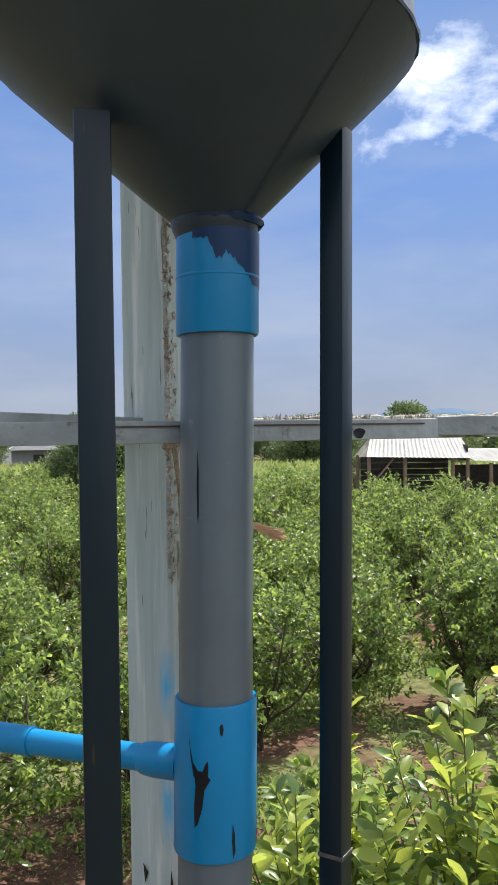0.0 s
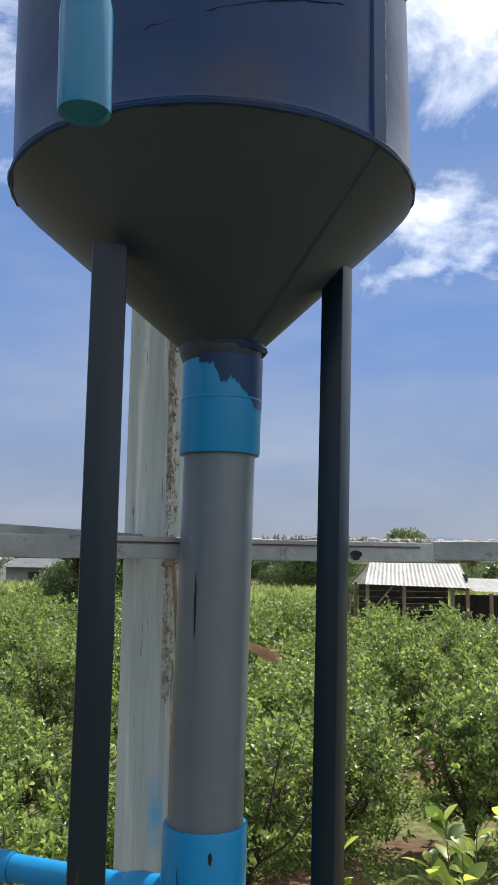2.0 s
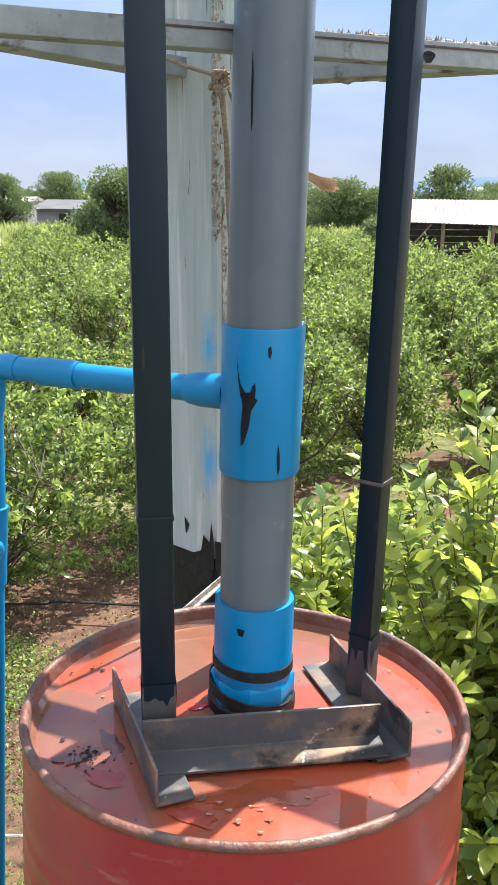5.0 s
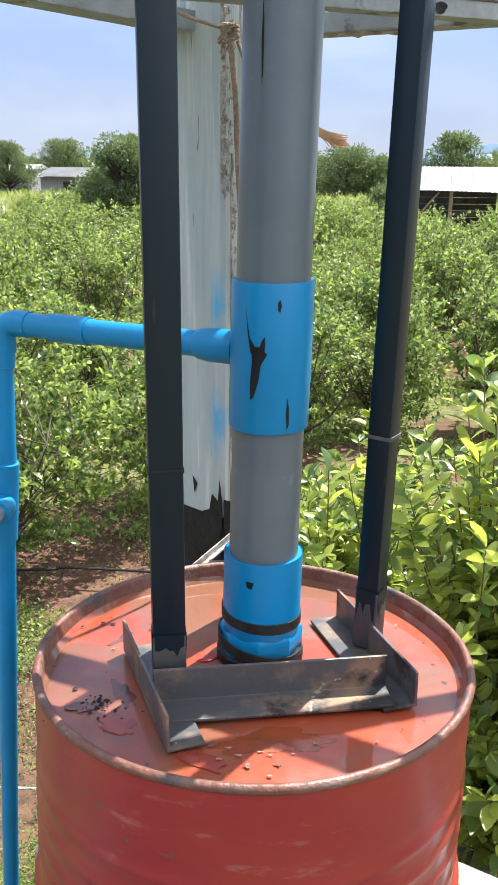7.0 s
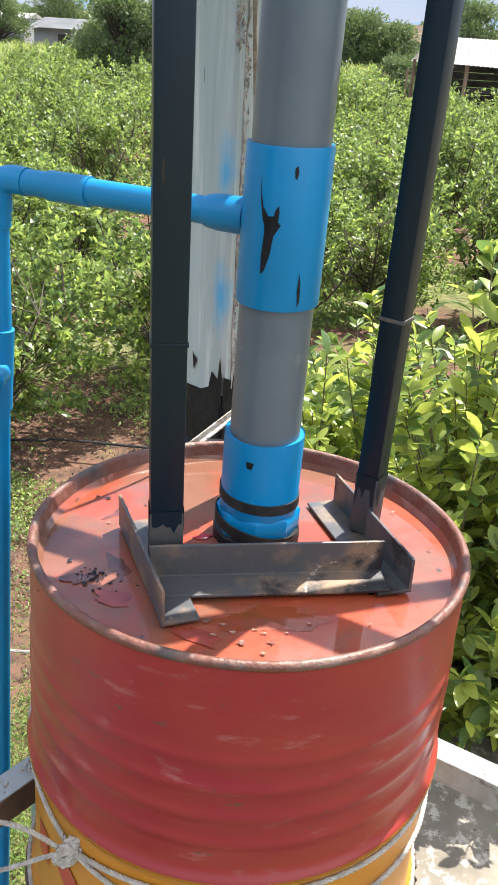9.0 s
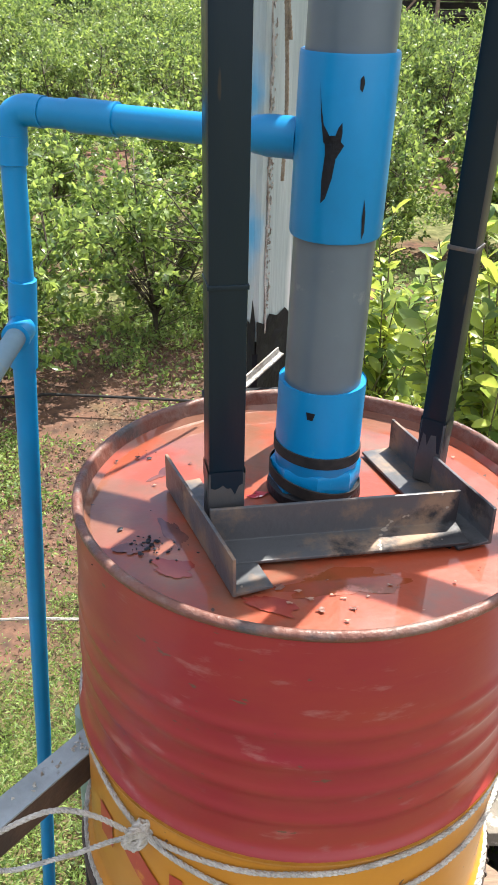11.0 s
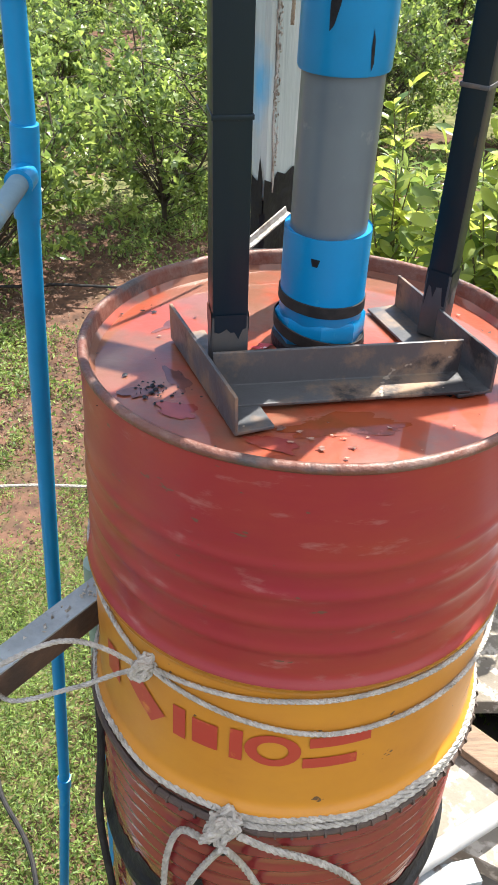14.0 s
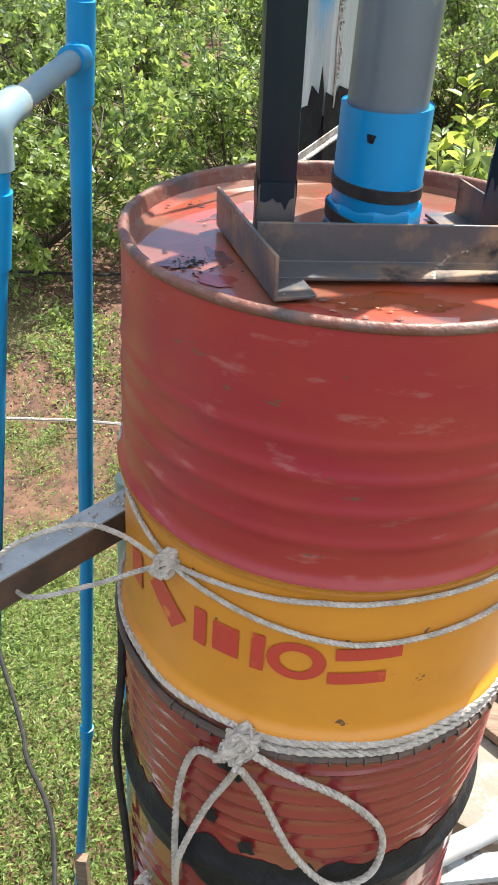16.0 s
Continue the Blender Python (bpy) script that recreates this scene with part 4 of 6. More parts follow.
def on_tank(ang, z, out=0.0):
    a = radians(ang)
    c = tank_axis(z)
    return Vector((c[0] + (RT + out) * math.cos(a), c[1] + (RT + out) * math.sin(a), z))


SEAM = -41


def seam_ang(z):
    return SEAM + (z - 3.25) * 8.0


bm_s = bmesh.new()
prev = None
for k in range(35):
    z = 3.25 + 0.03 * k
    row = [bm_s.verts.new(on_tank(seam_ang(z) + da, z, o)) for da, o in ((-3.0, -0.001), (-2.6, 0.0035), (2.2, 0.0045), (2.7, -0.001))]
    if prev:
        for q in range(3):
            bm_s.faces.new((prev[q], prev[q + 1], row[q + 1], row[q]))
    prev = row
part("seam_strip", bm_s, M_NAVY, hopper, "lapped vertical seam")
part("weld_bead", tube([on_tank(seam_ang(3.25 + k * 0.008) + 2.7, 3.25 + k * 0.008, 0.001 + 0.001 * random.random()) for k in range(126)], [0.0018 + 0.0016 * random.random() for k in range(126)], 6), M_WELD, hopper, "lumpy weld bead")
part("weld_bead", tube([on_tank(SEAM - 8 + k * 0.75, 3.44 + 0.0013 * k, 0.0005) for k in range(48)], [0.0014 + 0.0024 * random.random() for k in range(48)], 6), M_WELD, hopper, "lumpy weld bead")
part("weld_bead", tube([on_tank(-103 + k * 2.0, 3.335 + 0.0024 * k + 0.004 * noise.noise((k * 0.6, 0, 0)), -0.0008 + 0.0006 * random.random()) for k in range(26)], [0.0006 + 0.0008 * random.random() for k in range(26)], 6), M_NAVY, hopper, "faint slanting weld line")
part("weld_bead", tube([on_tank(-180 + k * 3.0, 3.253, 0.001) for k in range(61)], [0.003 + 0.002 * random.random() for k in range(61)], 6), M_NAVY, hopper, "lumpy weld at the cone")
cone_a, cone_b = on_tank(SEAM, 3.25), Vector((0.015, 1.062, 3.07))
part("cone_seam", tube([cone_a.lerp(cone_b, k / 20) for k in range(21)], [0.004 + 0.002 * random.random() for k in range(21)], 6), M_CONE, hopper, "raised cone seam")
part("outlet_weld", tube(ring_path(0.0515, 3.064, 0.0, ax=pipe_axis), [0.004 + 0.003 * random.random() for k in range(41)], 6), M_NAVY, hopper, "rough weld at the outlet")

part("outlet_neck", lathe([(0.0465, 3.045), (0.0465, 3.066)], 32, pipe_axis), M_GALV, hopper, "bare grey outlet neck")

# overflow pipe in front of the hopper
vent = thing("blue_overflow_pipe", (-0.084, 0.52, 3.066), "aged blue plastic pipe hanging beside the hopper wall", "pipe")
vx = lambda z: (-0.0800 - (z - 3.066) * 0.018, 0.52)  # noqa: E731
part("pipe", lathe([(0.0112, 3.12), (0.0112, 4.3)], 28, vx), M_BLUE_D, vent)
part("flared_end", lathe([(0.0135, 3.068), (0.0158, 3.066), (0.0163, 3.070), (0.0163, 3.132), (0.0143, 3.144), (0.0141, 3.168), (0.0118, 3.170)], 28, vx), M_BLUE_D, vent, "stepped bell end")
part("clamp", prism(rect(0.02, 0.004), (-0.10, 0.53, 4.22), (-0.085, 0.85, 4.22)), M_BROWN, vent, "steel bracket to the hopper")

# ---- tower frame behind the rig ----
tower = thing("water_tower_frame", (-0.12, 1.43, 0.0), "whitewashed post with painted steel angle beams", "tower frame")
A = radians(38)
corner = Vector((-0.122, 1.398, 0))
e1, e2 = Vector((-math.cos(A), math.sin(A), 0)), Vector((math.sin(A), math.cos(A), 0))
S = 0.10


def post_section(z0, z1, grow=0.0):
    c = corner + (e1 + e2) * (S / 2)
    h = S / 2 + grow
    bm = bmesh.new()
    n = max(2, int((z1 - z0) / 0.05))
    rings = []
    for k in range(n + 1):
        z = z0 + (z1 - z0) * k / n
        ring = []
        for s, t in ((-h + 0.006, -h), (h, -h), (h, h), (-h, h), (-h, -h + 0.006)):
            j = 0.0012 * noise.noise((s * 40, t * 40, z * 9))
            ring.append(bm.verts.new(c + e1 * (s + j) + e2 * (t + j) + Vector((0.0, 0, z))))
        rings.append(ring)
    for a, b in zip(rings, rings[1:]):
        for k in range(5):
            bm.faces.new((a[k], a[(k + 1) % 5], b[(k + 1) % 5], b[k]))
    bm.faces.new(rings[0])
    bm.faces.new(rings[-1])
    return bm


post = part("post", post_section(2.05, 4.5), M_POST, tower, "pale whitewashed concrete post")
part("painted_foot", post_section(0.0, 2.05, 0.0005), M_TAR, tower, "black painted lower post")


def flakes(spots, lo, hi, seed):
    """Angular crumbs of mortar, joined into one mesh."""
    rn = random.Random(seed)
    v, f = [], []
    for p in spots:
        b = len(v)
        for d in ((1, 0, 0), (-1, 0, 0), (0, 1, 0), (0, -1, 0), (0, 0, 1), (0, 0, -1)):
            r = rn.uniform(lo, hi) * (1.8 if d[2] else 1.0)
            v.append(tuple(p + Vector(d) * r + Vector((rn.uniform(-1, 1), rn.uniform(-1, 1), rn.uniform(-1, 1))) * lo))
        f += [(b + x, b + y, b + z) for x in (0, 1) for y in (2, 3) for z in (4, 5)]
    return v, f


crumb = random.Random(31)
cv, cf = flakes([corner + e2 * crumb.uniform(0.0, 0.024) * crumb.random() + e1 * crumb.uniform(-0.001, 0.004) + Vector((0, 0, crumb.uniform(2.58, 4.4))) for k in range(1500)], 0.0012, 0.0045, 4)
raw("corner_crust", cv, cf, M_CRUST, tower)
cv, cf = flakes([corner + e2 * (0.018 + 0.012 * crumb.random()) + Vector((0, -0.001, crumb.uniform(2.1, 2.6))) for k in range(260)], 0.0008, 0.0025, 5)
raw("corner_crust", cv, cf, M_CRUST, tower)
cv, cf = flakes([Vector((x, (1.173 + 0.44 * x) + crumb.uniform(-0.012, 0.012), 2.828)) for x in [crumb.uniform(0.03, 0.42) for k in range(220)]], 0.001, 0.004, 6)
raw("beam_crumbs", cv, cf, M_CRUST, tower)
part("corner_crack", tube([corner + e2 * 0.02 + Vector((0.002 * random.uniform(-1, 1), -0.001, 2.06 + 0.02 * k)) for k in range(30)], [0.0015 + 0.001 * random.random() for k in range(30)], 5), M_CRUST, tower, "hairline crack")


def patch(name, pts, m, parent, label=""):
    bm = bmesh.new()
    vs = [bm.verts.new(p) for p in pts]
    bm.faces.new(vs)
    return part(name, bm, m, parent, label, smooth=False)


def on_face(e, s, z, off=0.002):
    n = e2 if e is e1 else e1
    return corner + e * s - n * off + Vector((0, 0, z))


patch("tar_drips", [on_face(e1, s, z) for s, z in [(0.0, 2.03), (0.0, 2.085), (0.006, 2.12), (0.010, 2.08), (0.024, 2.09), (0.030, 2.06), (0.05, 2.05), (0.05, 2.03)]], M_TAR, tower, "black paint drips")
patch("tar_drips", [on_face(e2, s, z) for s, z in [(0.0, 2.03), (0.0, 2.085), (0.02, 2.075), (0.03, 2.09), (0.05, 2.082), (0.07, 2.09), (0.09, 2.07), (0.09, 2.03)]], M_TAR, tower, "black paint drips")
patch("tar_spot", [on_face(e1, s, z) for s, z in [(0.058, 2.10), (0.07, 2.112), (0.066, 2.08)]], M_TAR, tower, "black paint spot")
# beams
def front_y(x):
    return 1.173 + 0.44 * x


part("front_beam", prism(rect(0.030, 0.028), (2.2, front_y(2.2), 2.8135), (-1.2, front_y(-1.2), 2.8115), bev=0.0015), M_WHITE, tower, "white painted steel beam", smooth=False)
part("beam_seam", prism(rect(0.0335, 0.0022), (0.25, front_y(0.25), 2.8195), (-0.16, front_y(-0.16), 2.819)), M_BROWN, tower, "rusty seam along the beam", smooth=False)
part("rear_beam", prism(rect(0.05, 0.028), (-0.17, 1.465, 2.823), (-0.52, 1.085, 2.838), bev=0.002), M_WHITE, tower, "white painted rear beam", smooth=False)
part("rear_beam", prism(rect(0.05, 0.027), (-0.07, 1.46, 2.8155), (0.46, 1.225, 2.8155), bev=0.002), M_WHITE, tower, "white rear beam with flaking mortar", smooth=False)


def rear_pt(t, dy, dz):
    return Vector((-0.05 + 0.50 * t, 1.452 - 0.222 * t + dy + 0.003 * random.uniform(-1, 1), dz + 0.002 * random.uniform(-1, 1)))


bm_m = tube([rear_pt(k / 60, 0.0, 2.828) for k in range(58)], [0.003 + 0.003 * random.random() for k in range(58)], 7)
part("mortar_ridge", bm_m, M_CRUST, tower, "crumbling mortar on the beam")
part("mortar_ridge", tube([rear_pt(0.02 + k / 50, -0.01, 2.803) for k in range(20)], [0.004 + 0.004 * random.random() for k in range(20)], 7), M_CRUST, tower, "crumbling mortar under the beam")
part("mortar_ridge", tube([Vector((0.08 + 0.012 * k, front_y(0.08 + 0.012 * k) + 0.004, 2.828 + 0.001 * random.uniform(-1, 1))) for k in range(16)], [0.002 + 0.003 * random.random() for k in range(16)], 7), M_CRUST, tower, "crumbs on the beam")
patch("paint_blot", [Vector((0.160 + 0.008 * math.cos(a) * (1 + 0.2 * math.sin(3 * a)), front_y(0.16 + 0.008 * math.cos(a)) - 0.0186, 2.807 + 0.007 * math.sin(a))) for a in [k * math.pi / 7 for k in range(14)]], M_TAR, tower, "black paint blot")
part("bracket", prism(ell(0.011, 0.012, 0.003, 1), (-0.175, 1.29, 1.99), (-0.085, 1.385, 2.04), bev=0.001), M_CRUST, tower, "white flat bracket with tar", smooth=False)
part("bracket", prism(rect(0.03, 0.02), (-0.20, 1.325, 1.985), (-0.06, 1.345, 1.985), bev=0.001), M_TAR, tower, "black painted cross bar", smooth=False)
# middle level
part("mid_beam", prism(rect(0.038, 0.048, -0.019, -0.048), (-0.30, 1.045, 1.612), (-0.95, 0.16, 1.612), bev=0.003), M_BROWN, tower, "rusted angle with flaking white top", smooth=False)
part("mid_beam_top", prism(rect(0.038, 0.003, -0.019, 0.0), (-0.30, 1.045, 1.6125), (-0.95, 0.16, 1.6125)), M_WHITE, tower, "flaking white paint", smooth=False)
part("mid_beam", prism(rect(0.045, 0.05, -0.022, -0.05), (0.225, 1.20, 1.545), (1.4, 0.58, 1.545), bev=0.003), M_WHITE, tower, "faded pinkish painted beam", smooth=False)
cv, cf = flakes([Vector((-0.30, 1.045, 1.6165)).lerp(Vector((-0.95, 0.16, 1.6165)), crumb.random() ** 1.5) + Vector((crumb.uniform(-0.012, 0.012), crumb.uniform(-0.01, 0.01), 0)) for k in range(90)], 0.001, 0.004, 7)
raw("paint_crumbs", cv, cf, M_CRUST, tower)
# low level
part("low_beam", prism(rect(0.05, 0.045), (-1.6, 0.66, 0.60), (-0.27, 0.935, 0.60), bev=0.003), M_WHITE, tower, "white painted low beam", smooth=False)
part("low_beam", prism(rect(0.055, 0.02), (0.19, 1.075, 0.60), (0.425, 1.135, 0.60), bev=0.003), M_WHITE, tower, "short white plank end", smooth=False)
part("low_beam", prism(rect(0.04, 0.012), (0.17, 0.985, 0.60), (0.42, 0.84, 0.60), bev=0.002), M_WHITE, tower, "thin white flat bar", smooth=False)
for px, py in ((-1.6, 0.66), (2.2, 2.16), (-1.2, 0.645), (-0.95, 0.16), (1.4, 0.58)):
    part("post", prism(rect(0.08, 0.08), (px, py, 0), (px, py, 4.45), up=(0, 1, 0), bev=0.004), M_POST, tower, "whitewashed tower post")
bolt_at = Vector((-0.427, 0.863, 0.6225))
part("bolt", lathe([(0.0005, 0.634), (0.011, 0.633), (0.013, 0.629), (0.013, 0.621)], 6, lambda z: (bolt_at.x, bolt_at.y), cap=False), M_BROWN, tower, "dark rusty bolt head", smooth=False)
# upper level
part("top_beam", prism(ell(0.05, 0.05, 0.005, -1), (0.18, 1.14, 3.99), (1.4, 1.22, 4.36), bev=0.001), M_DKSTEEL, tower, "dark steel angle", smooth=False)
part("top_beam", prism(ell(0.05, 0.05, 0.005, -1), (0.31, 1.13, 4.07), (0.20, 1.20, 4.45), bev=0.001), M_DKSTEEL, tower, "dark steel angle", smooth=False)
part("top_beam", prism(ell(0.045, 0.045, 0.005, -1), (0.20, 1.20, 4.14), (0.35, 1.12, 4.27), bev=0.001), M_DKSTEEL, tower, "dark steel angle end", smooth=False)
part("top_beam", prism(ell(0.05, 0.06, 0.005, -1), (-0.27, 1.15, 4.03), (-0.95, 1.15, 4.76), bev=0.001), M_DKSTEEL, tower, "dark steel angle", smooth=False)
part("top_beam", prism(ell(0.05, 0.06, 0.005, -1), (-0.95, 1.12, 3.84), (-0.22, 1.12, 4.52), bev=0.001), M_DKSTEEL, tower, "dark steel angle", smooth=False)

# twine on the post
twine = thing("twine", (-0.12, 1.38, 2.8), "brown twine knotted round the post under the beam", "rope")
part("knot", knot((-0.112, 1.385, 2.80), 0.02, 12, 16, 0.0035), M_TWINE, twine)
part("loop", twisted(curve_pts([(-0.112, 1.385, 2.805), (-0.15, 1.385, 2.815), (-0.19, 1.40, 2.83), (-0.205, 1.44, 2.835)], 6), 0.003), M_TWINE, twine)
part("hanging_end", twisted(curve_pts([(-0.112, 1.38, 2.79), (-0.104, 1.382, 2.72), (-0.100, 1.385, 2.62), (-0.092, 1.385, 2.5), (-0.088, 1.388, 2.40), (-0.09, 1.39, 2.30)], 6), 0.003), M_TWINE, twine)
part("hanging_end", twisted(curve_pts([(-0.108, 1.38, 2.79), (-0.10, 1.38, 2.70), (-0.098, 1.383, 2.6), (-0.086, 1.385, 2.48)], 6), 0.003), M_TWINE, twine)

part("loose_end", twisted(curve_pts([(-0.10, 1.385, 2.79), (-0.07, 1.37, 2.72), (-0.03, 1.35, 2.685), (0.005, 1.34, 2.672)], 6), 0.003), M_TWINE, twine)
M_FRAY = mat("frayed_orange_fibre", (0.58, 0.34, 0.19), 0.9, col2=(0.66, 0.48, 0.32), scale=60)
fr = random.Random(31)
part("frayed_tip", join(*[tube(curve_pts([(0.004, 1.34, 2.672), (0.02, 1.34 + fr.uniform(-0.006, 0.006), 2.668 + fr.uniform(-0.006, 0.006)), (0.048 + fr.uniform(-0.014, 0.014), 1.34 + fr.uniform(-0.012, 0.012), 2.655 + fr.uniform(-0.008, 0.010))], 4), 0.0009, 4) for _ in range(60)]), M_FRAY, twine, "frayed orange rope tip")

string = thing("guy_string", (-0.30, 1.456, 1.42), "thin pale string stretched between tower posts", "rope")
part("string", tube([Vector((-0.13, 1.46, 1.425)), Vector((-0.57, 1.452, 1.42)), Vector((-1.72, 1.33, 1.40))], 0.003, 6), M_ROPE, string)

# green-blue pipe behind the drum
back = thing("taped_drain_pipe", (-0.36, 1.02, 0.0), "pale green pipe turning blue, taped beside the drum", "pipe")
part("green_length", tube([(-0.3510, 1.06, 1.60), (-0.3610, 1.06, 1.22)], 0.021, 16), mat("pale_green_pvc", (0.16, 0.24, 0.20), 0.5, col2=(0.2, 0.28, 0.26), scale=8), back, "pale green pipe")
part("blue_length", tube([(-0.3610, 1.06, 1.22), (-0.3780, 1.06, 0.62), (-0.3860, 1.06, 0.0)], 0.019, 16), M_BLUE, back, "blue pipe")
part("socket", sleeve((-0.3600, 1.06, 1.25), (-0.3620, 1.06, 1.17), 0.0235), M_WEATHER, back)
part("tape_band", sleeve((-0.3570, 1.06, 1.33), (-0.3580, 1.06, 1.305), 0.0235), M_TAPE, back, "black rubber tie")
part("tape_band", sleeve((-0.3620, 1.06, 1.165), (-0.3625, 1.06, 1.15), 0.0225), M_TAPE, back, "black rubber tie")

cable = thing("black_hose", on_drum(-168, 1.38, 0.02), "thin black rubber hose hanging down beside the drums", "hose")
part("hose", tube(curve_pts([on_drum(-166, 1.44, 0.008), on_drum(-163, 1.34, 0.010), on_drum(-160, 1.19, 0.022), on_drum(-155, 1.0, 0.012), on_drum(-148, 0.86, 0.010), on_drum(-141, 0.78, 0.010), on_drum(-134, 0.72, 0.010)], 8), 0.0065, 10), M_TAPE, cable)

# concrete base below the drums
base = thing("concrete_plinth", (DX, DY, 0.0), "grey concrete plinth carrying the drums", "plinth")
part("block", lathe([(0.33, 0.0), (0.33, 0.255), (0.32, 0.27)], 48, lambda z: (drum_axis(0.27))), M_CONC_D, base)
# ---- concrete ring cistern ----
M_BASIN = mat("grey_cast_concrete", (0.29, 0.275, 0.245), 0.8, col2=(0.21, 0.195, 0.165), scale=4, col3=(0.17, 0.14, 0.11), scale3=3, lo3=0.55, hi3=0.72, bump=0.2, bscale=25)
basin = thing("concrete_basin", (0.58, 1.18, 0.0), "round grey cast concrete basin with stepped rings", "basin")


def b_ax(z):
    return 0.58, 1.18


part("basin_floor", lathe([(0.001, 0.30), (0.19, 0.305), (0.20, 0.32), (0.205, 0.345), (0.29, 0.35)], 72, b_ax, wob=0.004, cap=False), M_BASIN, basin, "stained basin floor")
part("rim", lathe([(0.29, 0.35), (0.30, 0.365), (0.305, 0.385), (0.38, 0.39), (0.39, 0.38), (0.40, 0.0)], 72, b_ax, wob=0.004, cap=False), M_BASIN, basin, "stepped outer ring")

cist = thing("concrete_cistern", (0.95, 1.85, 0.0), "concrete ring cistern with broken pale cover slabs", "cistern")
cc = Vector((0.95, 1.85, 0))
part("ring", lathe([(0.66, 0.0), (0.66, 0.53), (0.65, 0.54), (0.59, 0.54), (0.58, 0.53), (0.58, 0.02), (0.001, 0.015)], 64, lambda z: (cc.x, cc.y), wob=0.006, cap=False), M_CONC_D, cist, "damp concrete ring")


def slab(pts, z, h, label):
    bm = bmesh.new()
    n = len(pts)
    lo = [bm.verts.new((x, y, z)) for x, y in pts]
    hi = [bm.verts.new((x, y, z + h)) for x, y in pts]
    bm.faces.new(lo)
    bm.faces.new(hi)
    for k in range(n):
        bm.faces.new((lo[k], lo[(k + 1) % n], hi[(k + 1) % n], hi[k]))
    bmesh.ops.recalc_face_normals(bm, faces=bm.faces)
    bevel(bm, 0.006)
    return part("cover_slab", bm, M_CONC, cist, label, smooth=False)


slab([(0.38, 1.62), (0.46, 1.60), (0.62, 1.61), (0.80, 1.64), (1.55, 1.62), (1.60, 2.0), (1.45, 2.42), (1.0, 2.55), (0.55, 2.40), (0.34, 2.0)], 0.545, 0.055, "pale sunlit cover slab")
slab([(0.20, 1.30), (0.30, 1.44), (0.40, 1.50), (0.52, 1.40), (0.66, 1.30), (0.95, 1.38), (1.5, 1.35), (1.5, 1.12), (1.0, 1.02), (0.80, 1.05), (0.62, 1.11), (0.52, 1.15), (0.44, 1.19), (0.33, 1.24)], 0.50, 0.06, "pale curved slab edge")
slab([(0.68, 1.32), (0.80, 1.63), (1.5, 1.60), (1.5, 1.36), (0.95, 1.385)], 0.542, 0.05, "pale cover slab")
wood = thing("old_board", (0.52, 1.44, 0.565), "weathered brown board lying on the cistern cover", "board")
part("board", prism(rect(0.085, 0.03), (0.40, 1.545, 0.585), (0.74, 1.245, 0.585), bev=0.004), M_WOOD, wood, smooth=False)
gp = thing("grey_drain_pipe", (0.3, 1.15, 0.62), "grey plastic pipe running from the drum over the cistern", "pipe")
part("pipe", tube([(0.17, 1.05, 0.64), (0.60, 1.34, 0.615), (1.45, 1.92, 0.625)], 0.024, 20), M_GALV, gp)

# ---- ground ----
def terrain():
    xs = sorted({round(v, 3) for v in [-3000, -1200, -500, -200, -90, -50] + [-30 + k * 1.0 for k in range(61)] + [50, 90, 200, 500, 1200, 3000]})
    ys = sorted({round(v, 3) for v in [-800, -200, -60, -20] + [-8 + k * 0.8 for k in range(72)] + [60, 90, 150, 300, 700, 1500, 3500]})
    v = []
    for y in ys:
        for x in xs:
            near = 1.0 if abs(x) < 40 and -20 < y < 60 else 0.0
            v.append((x, y, near * (0.05 * noise.noise((x * 0.5, y * 0.5, 0)) + 0.02 * noise.noise((x * 1.7, y * 1.7, 3))) * (0 if math.hypot(x, y - 1) < 1.8 else 1)))
    w = len(xs)
    f = [(j * w + i, j * w + i + 1, (j + 1) * w + i + 1, (j + 1) * w + i) for j in range(len(ys) - 1) for i in range(w - 1)]
    return raw("ground", v, f, M_GROUND, None, True)


tagged(terrain(), "reddish soil ground with patchy grass", "ground", kind="structure")


def leaves(pos, along, size, rng, width=0.42, droop=0.25):
    """Folded pointed leaves as one block of vertices and faces."""
    n = len(pos)
    along = along / np.linalg.norm(along, axis=1, keepdims=True)
    rnd = rng.normal(size=(n, 3))
    side = np.cross(along, rnd)
    side /= np.linalg.norm(side, axis=1, keepdims=True)
    nor = np.cross(side, along)
    flip = np.where(nor[:, 2:3] < 0, -1.0, 1.0)
    nor, side = nor * flip, side
    L = size[:, None]
    p0 = pos
    mid = pos + along * L * 0.5 + nor * L * 0.04
    tip = pos + along * L - nor * L * droop * 0.5
    w = L * width * 0.5
    a = pos + along * L * 0.42 + side * w + nor * L * 0.09
    b = pos + along * L * 0.42 - side * w + nor * L * 0.09
    v = np.stack([p0, a, tip, b, mid], 1).reshape(-1, 3)
    o = np.arange(n)[:, None] * 5
    f = np.concatenate([o + [0, 1, 4], o + [1, 2, 4], o + [2, 3, 4], o + [3, 0, 4]], 1).reshape(-1, 3)
    return v, f


